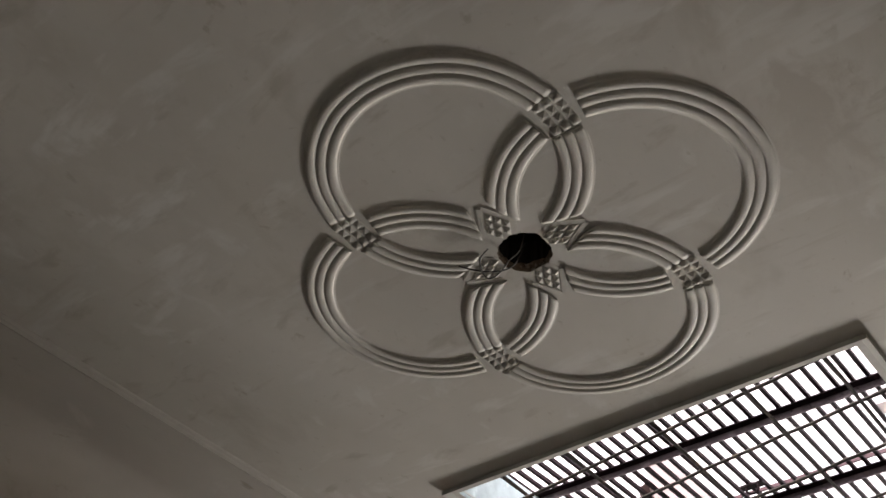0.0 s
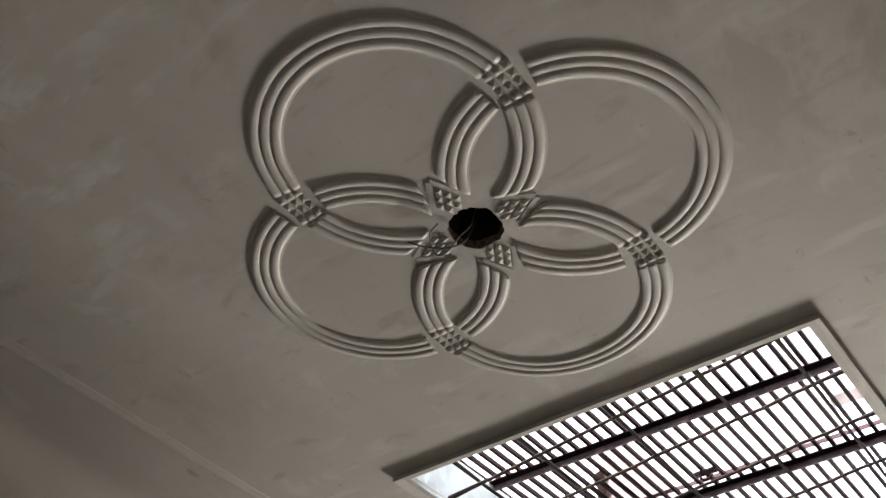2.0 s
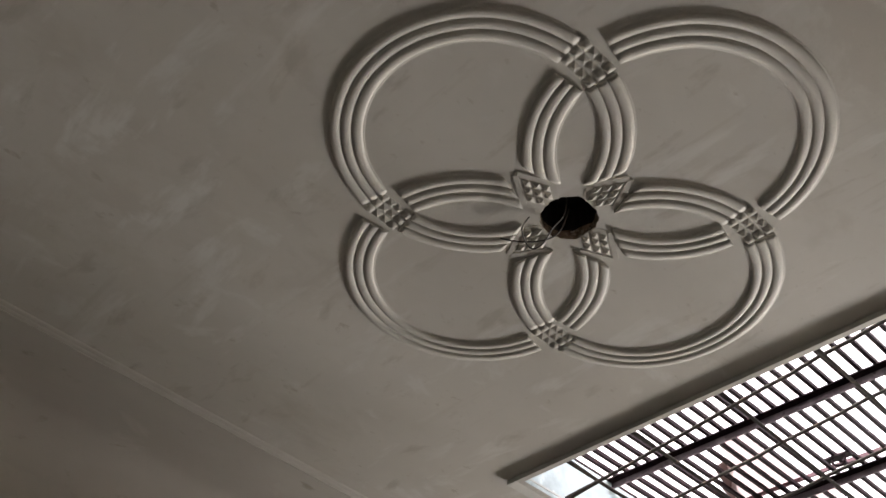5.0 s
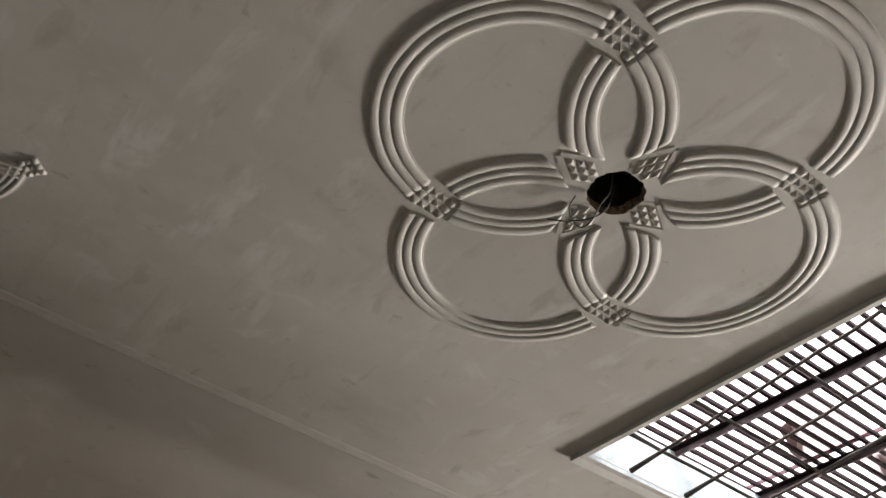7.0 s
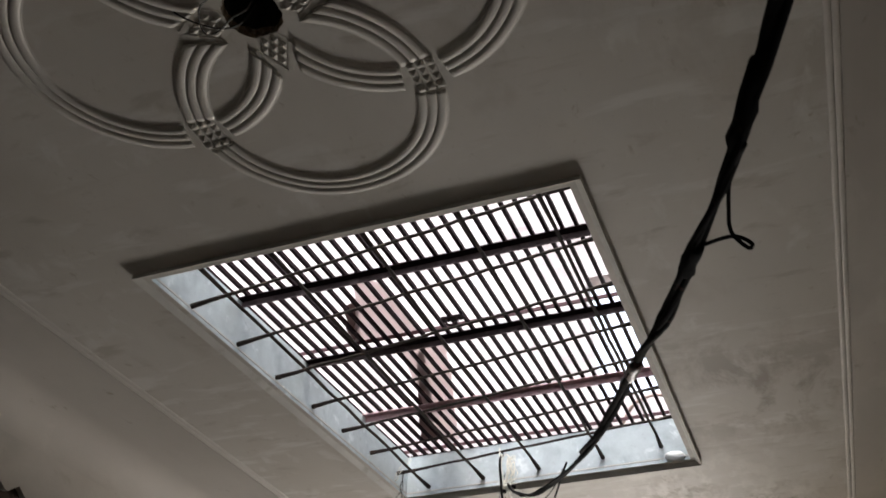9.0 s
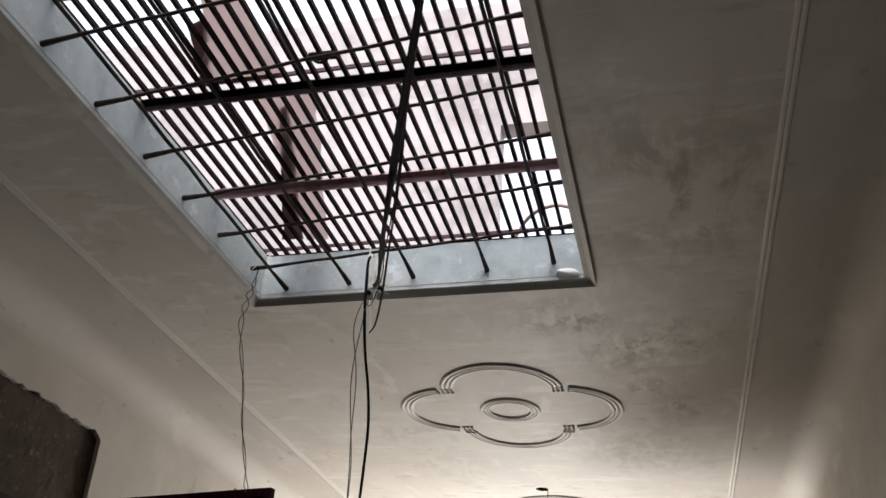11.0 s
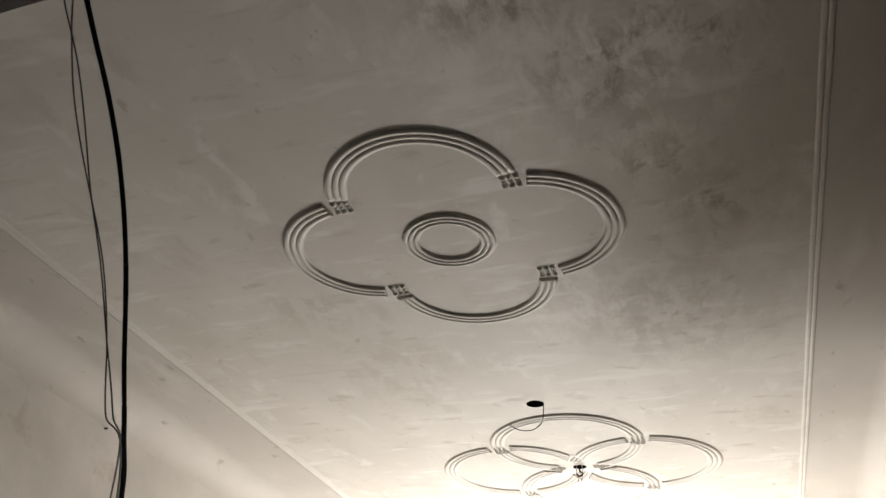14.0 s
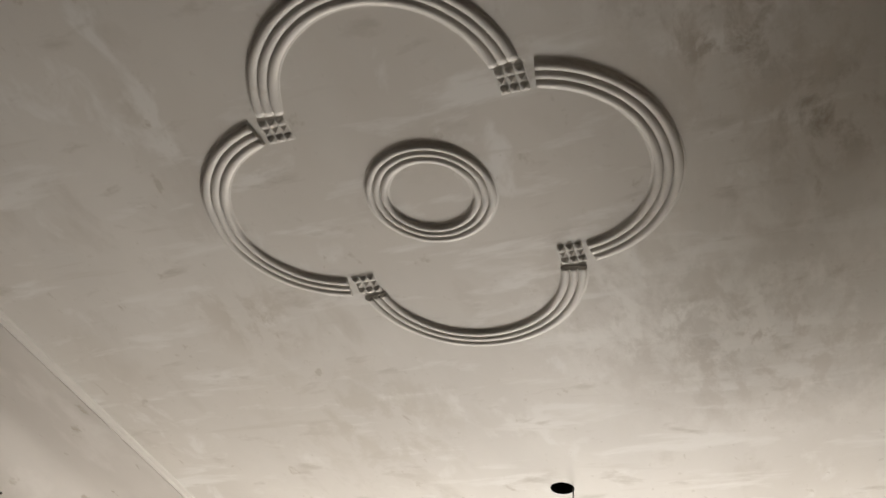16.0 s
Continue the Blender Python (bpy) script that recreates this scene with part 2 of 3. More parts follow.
def op(u, v, inset=0.0):
    """The place at fractions u (across) and v (along) of the opening, drawn in by inset."""
    su, sv = inset / 1.85, inset / 2.57
    u, v = su + u * (1 - 2 * su), sv + v * (1 - 2 * sv)
    return (NL * (1 - u) + NR * u) * (1 - v) + (FL * (1 - u) + FR * u) * v


def ragged_circle(cx, cy, r, n, rough, seed):
    rng = random.Random(seed)
    return [(cx + r * (1 + rng.uniform(-rough, rough)) * math.cos(2 * math.pi * k / n), cy + r * (1 + rng.uniform(-rough, rough)) * math.sin(2 * math.pi * k / n)) for k in range(n)]


R1, R2, R3 = Vector((1.135, -0.983)), Vector((1.216, 4.175)), Vector((1.25, 7.02))
HOLES = [ragged_circle(R1.x + 0.005, R1.y + 0.003, 0.087, 44, 0.05, 3), ragged_circle(R3.x, R3.y, 0.045, 16, 0.1, 5), ragged_circle(1.192, 5.925, 0.052, 24, 0.02, 7)]
X0, X1, Y0, Y1 = -1.2, 3.2, -7.6, 10.9
SHAFT_TOP = 3.76


def skin(bm, loops, put):
    """A flat sheet with holes: the first loop is its outline."""
    edges, rings = [], []
    for loop in loops:
        vs = [bm.verts.new(put(*p)) for p in loop]
        rings.append(vs)
        edges += [bm.edges.new((vs[i], vs[(i + 1) % len(vs)])) for i in range(len(vs))]
    bmesh.ops.triangle_fill(bm, use_beauty=True, edges=edges)
    return rings


# ---- structure ----
bm = bmesh.new()
inner = [tuple(op(u, v, 0.05)) for u, v in ((0, 0), (1, 0), (1, 1), (0, 1))]
rings = skin(bm, [[(X0 - 0.1, Y0), (X1 + 0.1, Y0), (X1 + 0.1, Y1), (X0 - 0.1, Y1)], inner] + HOLES, lambda x, y: (x, y, ZC))
top = [bm.verts.new((v.co.x, v.co.y, SHAFT_TOP - 0.06)) for v in rings[0]]
for i in range(4):
    bm.faces.new((rings[0][i], rings[0][(i + 1) % 4], top[(i + 1) % 4], top[i]))
ceiling = tagged(link("ceiling", bm, PLASTER), "grey-cream trowelled plaster ceiling with smears and damp stains", "ceiling", kind="structure")

# short sleeves behind the fixture holes, coloured near-black for the shade inside
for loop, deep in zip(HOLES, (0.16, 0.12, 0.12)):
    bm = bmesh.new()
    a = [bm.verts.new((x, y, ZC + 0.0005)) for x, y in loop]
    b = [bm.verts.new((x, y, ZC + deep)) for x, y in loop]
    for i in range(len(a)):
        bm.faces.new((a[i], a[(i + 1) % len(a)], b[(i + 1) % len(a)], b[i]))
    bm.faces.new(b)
    if deep == 0.16:
        crumb = bmesh.new()
        lo = [crumb.verts.new((x, y, ZC + 0.0003)) for x, y in loop]
        hi = [crumb.verts.new((R1.x + (x - R1.x) * 0.965, R1.y + (y - R1.y) * 0.965, ZC + 0.034 + 0.022 * noise.noise(Vector((x * 40, y * 40, 2))))) for x, y in loop]
        for k in range(len(lo)):
            crumb.faces.new((lo[k], lo[(k + 1) % len(lo)], hi[(k + 1) % len(lo)], hi[k]))
        tagged(link("crumbled_edge", crumb, EARTH), "broken brown mortar edge inside the ceiling hole", "mortar", kind="structure")
    tagged(link("fan_box_recess", bm, DARK), "rough hole for a ceiling fan hook, its shade put into the colour", "hole", kind="structure")

# shaft walls
bm = bmesh.new()
outer = [tuple(op(u, v, -0.10)) for u, v in ((0, 0), (1, 0), (1, 1), (0, 1))]
lo, hi = [bm.verts.new((*p, ZC + 0.001)) for p in inner], [bm.verts.new((*p, SHAFT_TOP)) for p in inner]
ot = [bm.verts.new((*p, SHAFT_TOP)) for p in outer]
for i in range(4):
    j = (i + 1) % 4
    bm.faces.new((lo[i], lo[j], hi[j], hi[i]))
    bm.faces.new((hi[i], hi[j], ot[j], ot[i]))
bmesh.ops.subdivide_edges(bm, edges=bm.edges, cuts=6, use_grid_fill=True)
tagged(link("skylight_shaft", bm, CEMENT), "pale grey cement sides of the roof opening", "shaft", kind="structure")

# upper floor slab and walls of the open storey above
bm = bmesh.new()
skin(bm, [[(-6, -6), (9, -6), (9, 5.2), (-6, 5.2)], outer], lambda x, y: (x, y, SHAFT_TOP))
tagged(link("upper_floor", bm, FLOORM), "cement floor of the storey above", "floor", kind="structure")
bm = bmesh.new()
box(bm, -6, 0.88, 5.0, 5.2, SHAFT_TOP + 0.004, 8.2)
box(bm, 0.88, 2.6, 5.0, 5.2, SHAFT_TOP + 0.004, 5.25)
box(bm, 0.88, 2.6, 5.0, 5.2, 6.6, 8.2)
box(bm, 2.6, 9, 5.0, 5.2, SHAFT_TOP + 0.004, 8.2)
tagged(link("upper_wall_north", bm, PINK), "pale pink painted wall of the storey above with a window gap", "wall", kind="structure")
bm = bmesh.new()
box(bm, -3.2, -3.0, -6, 4.99, SHAFT_TOP + 0.004, 6.4)
tagged(link("upper_wall_west", bm, PINK), "pale pink painted wall of the storey above", "wall", kind="structure")

# trim round the opening: four mitred strips that stand a little below the ceiling
trim = empty("skylight_trim", (0, 0, ZC), "plaster trim round the roof opening", "trim", kind="structure")
trim.location = (0, 0, 0)
cs = ((0, 0), (1, 0), (1, 1), (0, 1))
DROP = 0.021
for i in range(4):
    j = (i + 1) % 4
    A, B = op(*cs[i]), op(*cs[j])
    a, b = op(*cs[i], 0.052), op(*cs[j], 0.052)
    bm = bmesh.new()
    v = [bm.verts.new((*p, z)) for p, z in ((A, ZC + 0.01), (B, ZC + 0.01), (B, ZC - DROP), (A, ZC - DROP), (a, ZC + 0.022), (b, ZC + 0.022), (a, ZC + 0.03), (b, ZC + 0.03))]
    bm.faces.new((v[0], v[1], v[2], v[3]))
    bm.faces.new((v[3], v[2], v[5], v[4]))
    bm.faces.new((v[4], v[5], v[7], v[6]))
    part("trim_strip", bm, TRIMP, trim)

# floor and walls
bm = bmesh.new()
box(bm, X0 - 0.2, X1 + 0.2, Y0 - 0.2, Y1 + 0.2, -0.15, 0)
tagged(link("floor", bm, FLOORM), "bare grey cement floor", "floor", kind="structure")
for name, dims in (("wall_east", (X1, X1 + 0.2, Y0, Y1)), ("wall_south", (X0 - 0.2, X1 + 0.2, Y0 - 0.2, Y0)), ("wall_north", (X0 - 0.2, X1 + 0.2, Y1, Y1 + 0.2))):
    bm = bmesh.new()
    box(bm, *dims, 0, ZC + 0.05)
    tagged(link(name, bm, WALLP), "cream plastered wall with rough patches", "wall", kind="structure")

# unseen wall, added only to keep lamp light off the east ceiling
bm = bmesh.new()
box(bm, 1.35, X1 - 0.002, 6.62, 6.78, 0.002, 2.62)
tagged(link("shade_blocker", bm, WALLP), "unseen added wall that shades the east side of the ceiling", "wall", kind="structure")

# west wall with a torn-out patch over a dark doorway
rng = random.Random(11)
torn = [(0.55, 0.0), (0.55, 3.0)]
y = 0.62
while y < 3.36:
    torn.append((y, 3.06 + 0.05 * noise.noise(Vector((y * 3.1, 0, 0))) + 0.035 * noise.noise(Vector((y * 11.0, 5, 0))) + rng.uniform(-0.012, 0.012)))
    y += rng.uniform(0.012, 0.05)
torn += [(3.40, 3.03), (3.43, 2.6), (3.44, 0.0)]
bm = bmesh.new()
outline = [(Y0, 0.0)] + torn + [(Y1, 0.0), (Y1, ZC + 0.05), (Y0, ZC + 0.05)]
front = [bm.verts.new((X0, a, b)) for a, b in outline]
back = [bm.verts.new((X0 - 0.03, a, b)) for a, b in outline]
n = len(outline)
es = [bm.edges.new((front[i], front[(i + 1) % n])) for i in range(n)]
for i in range(n):
    bm.faces.new((front[i], front[(i + 1) % n], back[(i + 1) % n], back[i]))
bmesh.ops.triangle_fill(bm, use_beauty=True, edges=es)
tagged(link("wall_west", bm, WALLP), "cream plastered wall with a torn edge above a doorway", "wall", kind="structure")
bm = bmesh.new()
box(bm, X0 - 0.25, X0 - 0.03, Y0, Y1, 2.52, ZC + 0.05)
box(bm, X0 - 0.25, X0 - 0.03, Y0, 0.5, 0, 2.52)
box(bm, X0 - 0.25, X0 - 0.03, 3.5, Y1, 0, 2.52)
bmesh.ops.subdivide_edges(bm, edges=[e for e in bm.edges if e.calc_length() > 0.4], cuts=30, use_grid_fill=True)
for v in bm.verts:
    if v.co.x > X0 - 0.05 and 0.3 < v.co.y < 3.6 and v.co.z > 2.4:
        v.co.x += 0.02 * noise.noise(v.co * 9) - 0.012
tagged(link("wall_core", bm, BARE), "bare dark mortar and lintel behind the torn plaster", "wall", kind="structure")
# back room wall: near-black colour stands in for the missing light
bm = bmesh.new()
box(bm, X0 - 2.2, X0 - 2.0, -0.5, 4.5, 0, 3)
tagged(link("wall_back_room", bm, BARE), "wall of the room behind the doorway, its shade put into the colour", "wall", kind="structure")

# running mouldings on the ceiling
def ceiling_moulding(x, widths, height, n=9):
    """Rounded flutes side by side, drawn along the room."""
    c = x - sum(widths) / 2
    line = [(c - 0.002, ZC + 0.004)]
    for w in widths:
        line += [(c + w / 2 - w / 2 * math.cos(math.pi * k / n), ZC - 0.001 - height * math.sin(math.pi * k / n) ** 0.8) for k in range(n + 1)]
        c += w
    line.append((c + 0.002, ZC + 0.004))
    bm = bmesh.new()
    rows = [[bm.verts.new((a, y, z)) for a, z in line] for y in (Y0, Y1)]
    for k in range(len(line) - 1):
        bm.faces.new((rows[0][k], rows[0][k + 1], rows[1][k + 1], rows[1][k])).smooth = 0 < k < len(line) - 2
    return tagged(link("ceiling_moulding", bm, MOULD), "straight fluted plaster moulding along the ceiling", "moulding", kind="structure")


ceiling_moulding(2.672, (0.021, 0.021), 0.0045)
ceiling_moulding(-0.592, (0.026, 0.026), 0.0045)


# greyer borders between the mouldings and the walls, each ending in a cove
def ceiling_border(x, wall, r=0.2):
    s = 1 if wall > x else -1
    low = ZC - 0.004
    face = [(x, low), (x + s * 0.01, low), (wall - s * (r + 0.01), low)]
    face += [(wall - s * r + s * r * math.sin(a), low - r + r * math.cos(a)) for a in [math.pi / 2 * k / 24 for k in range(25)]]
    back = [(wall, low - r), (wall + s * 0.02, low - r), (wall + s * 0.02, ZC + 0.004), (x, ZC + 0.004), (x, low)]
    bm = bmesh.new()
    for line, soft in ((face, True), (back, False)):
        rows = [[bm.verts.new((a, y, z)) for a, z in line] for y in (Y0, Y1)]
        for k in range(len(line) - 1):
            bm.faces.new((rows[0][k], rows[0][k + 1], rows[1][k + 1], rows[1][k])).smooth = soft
    return tagged(link("ceiling_border", bm, BORDER), "slightly darker plaster border that curves down into the wall", "ceiling border", kind="structure")


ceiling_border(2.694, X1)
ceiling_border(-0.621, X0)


# ---- plaster rosettes ----
def band_profile(w, h, n=8):
    """Three rounded flutes across a band of width w, with a soft shoulder on each side: (offset, drop)."""
    p = w / 3
    pts = [(-w / 2 - 0.009, -0.003), (-w / 2 - 0.006, 0.0004), (-w / 2 - 0.002, 0.0008)]
    for r in range(3):
        for k in range(n + 1):
            if r and not k:
                continue
            a = math.pi * k / n
            pts.append((-w / 2 + p * r + p / 2 - p / 2 * math.cos(a), 0.0006 + (h - 0.0006) * math.sin(a) ** 0.9))
    return pts + [(w / 2 + 0.002, 0.0008), (w / 2 + 0.006, 0.0004), (w / 2 + 0.009, -0.003)]


def arc_band(c, radius, a0, a1, w, h=0.0118, skew=(0.0, 0.0)):
    bm = bmesh.new()
    prof = band_profile(w, h)
    steps = max(4, int(abs(a1 - a0) * radius / 0.014))
    rows = []
    for s in range(steps + 1):
        a = a0 + (a1 - a0) * s / steps
        d = Vector((math.cos(a), math.sin(a)))
        hand = 0.0012 * noise.noise(Vector((c[0] * 9 + d.x * 3, c[1] * 9 + d.y * 3, 0)))
        fade = 1.0 if abs(a1 - a0) > 6.28 else min(1.0, min(s, steps - s) / 3)
        row = []
        for o, z in prof:
            lim = w / 2 + 0.0005
            o = max(-lim - (-o - lim) * fade, o) if o < -lim else (lim + (o - lim) * fade if o > lim else o)
            if skew[0] or skew[1]:
                m = a + (skew[0] * (1 - s / steps) + skew[1] * s / steps) * o
                d = Vector((math.cos(m), math.sin(m)))
            row.append(bm.verts.new((c[0] + d.x * (radius + o + hand), c[1] + d.y * (radius + o + hand), -z)))
        rows.append(row)
    for r0, r1 in zip(rows, rows[1:]):
        for k in range(len(prof) - 1):
            bm.faces.new((r0[k], r0[k + 1], r1[k + 1], r1[k])).smooth = True
    if abs(a1 - a0) < 6.28:
        bm.faces.new(rows[0])
        bm.faces.new(rows[-1])
    return bm


def stud_mesh(s, h, soft):
    """A square stud: a sharp little pyramid, or with soft a cushion cut from round flutes."""
    bm = bmesh.new()
    n = 6
    rows = []
    for i in range(n + 1):
        row = []
        for j in range(n + 1):
            x, y = 2 * i / n - 1, 2 * j / n - 1
            m = max(abs(x), abs(y))
            z = h * (max(0.0, 1 - m ** 1.9) ** 0.8 if soft else (1 - m))
            row.append(bm.verts.new((x * s * 0.485, y * s * 0.485, 0.002 - z)))
        rows.append(row)
    for r0, r1 in zip(rows, rows[1:]):
        for k in range(n):
            bm.faces.new((r0[k], r0[k + 1], r1[k + 1], r1[k])).smooth = soft
    me = bpy.data.meshes.new("stud")
    bm.normal_update()
    bm.to_mesh(me)
    bm.free()
    me.materials.append(MOULD)
    return me


def diamond_mesh(long, wide, h):
    """A lozenge-shaped stud with four sharp facets."""
    bm = bmesh.new()
    ring = [bm.verts.new((x, y, 0.002)) for x, y in ((long, 0), (0, wide), (-long, 0), (0, -wide))]
    tip = bm.verts.new((0, 0, 0.002 - h))
    for k in range(4):
        bm.faces.new((ring[k], tip, ring[(k + 1) % 4]))
    me = bpy.data.meshes.new("stud")
    bm.normal_update()
    bm.to_mesh(me)
    bm.free()
    me.materials.append(MOULD)
    return me


def clasp(parent, c, angle, nx, ny, pitch):
    """A pad of small pyramids; nx across, ny along the direction of angle."""
    bm = bmesh.new()
    w, l = nx * pitch / 2 + 0.002, ny * pitch / 2 + 0.002
    d, q = Vector((math.cos(angle), math.sin(angle))), Vector((-math.sin(angle), math.cos(angle)))
    prism(bm, [tuple(Vector(c) + d * a + q * b) for a, b in ((-l, -w), (l, -w), (l, w), (-l, w))], 0.004, -0.0008)
    pad = part("clasp", bm, MOULD, parent, "pad of small moulded pyramids")
    for i in range(nx):
        for j in range(ny):
            me = studs(pitch, j in (0, ny - 1))
            p = Vector(c) + d * (j - (ny - 1) / 2) * pitch + q * (i - (nx - 1) / 2) * pitch
            s = new("stud", me)
            s.parent = pad
            s.location, s.rotation_euler = (p.x, p.y, -0.001), (0, 0, angle)


STUDS = {}


def studs(pitch, soft):
    key = (round(pitch, 4), soft)
    if key not in STUDS:
        STUDS[key] = stud_mesh(pitch, 0.0135 if soft else 0.0125, soft)
    return STUDS[key]


DIAMOND = diamond_mesh(0.0262, 0.0152, 0.0115)


def wedge(parent, angle):
    """A dart-shaped pad that points outwards from the hole, with lozenge studs and a rail along each side."""
    d, q = Vector((math.cos(angle), math.sin(angle))), Vector((-math.sin(angle), math.cos(angle)))
    bm = bmesh.new()
    prism(bm, [tuple(d * a + q * b) for a, b in ((0.086, -0.036), (0.128, -0.062), (0.238, 0), (0.128, 0.062), (0.086, 0.036))], 0.004, -0.0010)
    pad = part("dart_pad", bm, MOULD, parent, "dart-shaped pad of lozenge studs beside the hole")
    for side in (-1, 1):
        bm = bmesh.new()
        a, b = d * 0.128 + q * side * 0.061, d * 0.234 + q * side * 0.003
        t = (b - a).normalized()
        m = Vector((-t.y, t.x)) * 0.0105
        prism(bm, [tuple(a + m), tuple(b + m), tuple(b - m), tuple(a - m)], 0.003, -0.0034)
        bmesh.ops.bevel(bm, geom=[e for e in bm.edges if min(v.co.z for v in e.verts) < -0.003], offset=0.0025, segments=2, affect="EDGES")
        part("side_rail", bm, MOULD, pad)
    for i in range(4):
        for j in range(4):
            along, across = 0.188 - (i + j) * 0.0270, (i - j) * 0.0157
            if along < 0.098 or abs(across) > 0.04:
                continue
            p = d * along + q * across
            s = new("stud", DIAMOND)
            s.parent = pad
            s.location, s.rotation_euler = (p.x, p.y, -0.001), (0, 0, angle)


def four_ring_rosette(centre, a, w, name, label, h, shrink=0.0):
    """Four interlaced rings through one centre; two pass over, two are cut at the crossings."""
    e = empty(name, (centre.x, centre.y, ZC), label, "ceiling rosette", "plaster rosettes on the ceiling")
    pitch = w / 3
    H = math.pi / 2
    first = 2 * math.asin(0.186 / (2 * a))
    for k in range(4):
        ang = k * H
        c = (a * math.cos(ang), a * math.sin(ang))
        over = k % 2 == 1
        gap = (2 * pitch + 0.003) / a if over else (w / 2 + 0.024) / a
        z = ang + math.pi
        for s0, s1, skew in ((first, H - gap, (1 / a, 0)), (H + gap, 3 * H - gap, (0, 0)), (3 * H + gap, 4 * H - first, (0, -1 / a))):
            part("ring", arc_band(c, a - shrink, z + s0, z + s1, w, h, skew=skew), MOULD, e, smooth=False)
        wedge(e, ang)
    for sx in (-1, 1):
        for sy in (-1, 1):
            clasp(e, (sx * a, sy * a), H, 3, 4, pitch)
    return e


four_ring_rosette(R1, 0.384, 0.095, "ceiling_rosette", "moulded plaster rosette of four interlaced fluted rings round a hole", 0.0085, 0.004)
four_ring_rosette(R3, 0.442, 0.090, "ceiling_rosette", "moulded plaster rosette of four interlaced rings round a hook", 0.0118)

# the quatrefoil with a small ring in its middle
H = math.pi / 2
quat = empty("ceiling_rosette", (R2.x, R2.y, ZC), "moulded plaster quatrefoil with a small fluted ring inside", "ceiling rosette", "plaster rosettes on the ceiling")
A2, W2 = 0.348, 0.082
for k in range(4):
    ang = k * H
    c = (A2 * math.cos(ang), A2 * math.sin(ang))
    gap = (1.5 * W2 / 3 + 0.006) / A2 if k % 2 else (W2 / 2 + 0.022) / A2
    part("ring", arc_band(c, A2 - 0.005, ang - H + gap, ang + H - gap, W2), MOULD, quat)
for sx in (-1, 1):
    for sy in (-1, 1):
        clasp(quat, (sx * A2, sy * (A2 - 0.012)), H, 3, 3, W2 / 3)
part("inner_ring", arc_band((0, 0), 0.163, 0, 2 * math.pi, 0.068), MOULD, quat)


def corner_motif(centre, angle, label):
    """Two fluted arcs that meet at a clasp."""
    e = empty("corner_ornament", (centre[0], centre[1], ZC), label, "ceiling ornament", "corner ornaments on the ceiling")
    e.rotation_euler = (0, 0, angle)
    for s in (-1, 1):
        part("arc", arc_band((-0.20, -s * 0.20), 0.27, s * 0.78, s * 1.75, 0.06), MOULD, e)
    clasp(e, (0.035, 0), 0, 3, 3, 0.022)
    return e


corner_motif((0.03, -2.37), radians(38), "small moulded lens ornament of two fluted arcs")
corner_motif((2.1, 8.25), radians(-142), "small moulded lens ornament of two fluted arcs")
corner_motif((0.0, 8.45), radians(-38), "small moulded lens ornament of two fluted arcs")

# ---- reinforcing bars across the opening ----
rng = random.Random(4)


def rebar(p, q, r=0.0075):
    bm = bmesh.new()
    p, q = Vector(p), Vector(q)
    n = 14
    path = []
    for i in range(n + 1):
        t = i / n
        path.append(p.lerp(q, t) + Vector((rng.uniform(-1, 1), rng.uniform(-1, 1), rng.uniform(-1, 1))) * 0.003)
    rad = [r * 1.7] + [r] * (n - 1) + [r * 1.7]
    rad[1] = r * 1.25
    sweep(bm, path, rad, 8)
    return tagged(link("reinforcing_bar", bm, STEEL, smooth=True), "thin rusty ribbed steel bar across the roof opening", "steel bar", "steel bars across the roof opening")


for yl, zl in ((0.30, 3.535), (0.66, 3.545), (1.01, 3.545), (1.37, 3.555), (1.71, 3.565), (2.06, 3.58), (2.43, 3.60)):
    v = (yl - 0.02) / 2.56
    rebar((*op(0, v, 0.046), zl), (*op(1, v - 0.035, 0.046), 3.665))
for xn, xf, zf in ((0.170, 0.283, 3.548), (0.505, 0.632, 3.560), (0.925, 0.980, 3.575), (1.330, 1.370, 3.585), (1.650, 1.706, 3.600)):
    u = (xf - 0.085) / 1.82
    rebar((xn, op(u, 0, 0.046).y, 3.62), (xf, op(u, 1, 0.046).y, zf), 0.008)

# ---- iron grating over the opening ----
grate = empty("iron_grating", (0.95, 1.3, SHAFT_TOP), "dark maroon iron bar grating lying over the roof opening", "grating")
grate.location = (0, 0, 0)
NB = 29
for i in range(NB):
    u = (i + 0.5) / NB
    p, q = op(u, 0, 0.0), op(u, 1, 0.0)
    j = rng.uniform(-0.003, 0.003)
    bm = bmesh.new()
    w = 0.0077
    prism(bm, [(p.x - w + j, p.y - 0.04), (p.x + w + j, p.y - 0.04), (q.x + w - j, q.y + 0.04), (q.x - w - j, q.y + 0.04)], SHAFT_TOP + 0.006, SHAFT_TOP + 0.026)
    part("bar", bm, IRON, grate)
for v, mat in ((0.235, IRON), (0.478, IRON), (0.735, OXIDE)):
    p, q = op(-0.02, v), op(1.02, v)
    bm = bmesh.new()
    prism(bm, [(p.x, p.y), (q.x, q.y), (q.x, q.y + 0.042), (p.x, p.y + 0.042)], SHAFT_TOP, SHAFT_TOP + 0.0055)
    angle = part("angle_iron", bm, mat, grate, "welded angle iron under the bars")
    # hanging leg; under the black irons its paler colour stands in for light
    bm = bmesh.new()
    prism(bm, [(p.x, p.y + 0.037), (q.x, q.y + 0.037), (q.x, q.y + 0.042), (p.x, p.y + 0.042)], SHAFT_TOP - 0.030, SHAFT_TOP - 0.0005)
    part("web", bm, mat if mat == OXIDE else LIT_LEG, angle, "hanging leg of the angle iron")
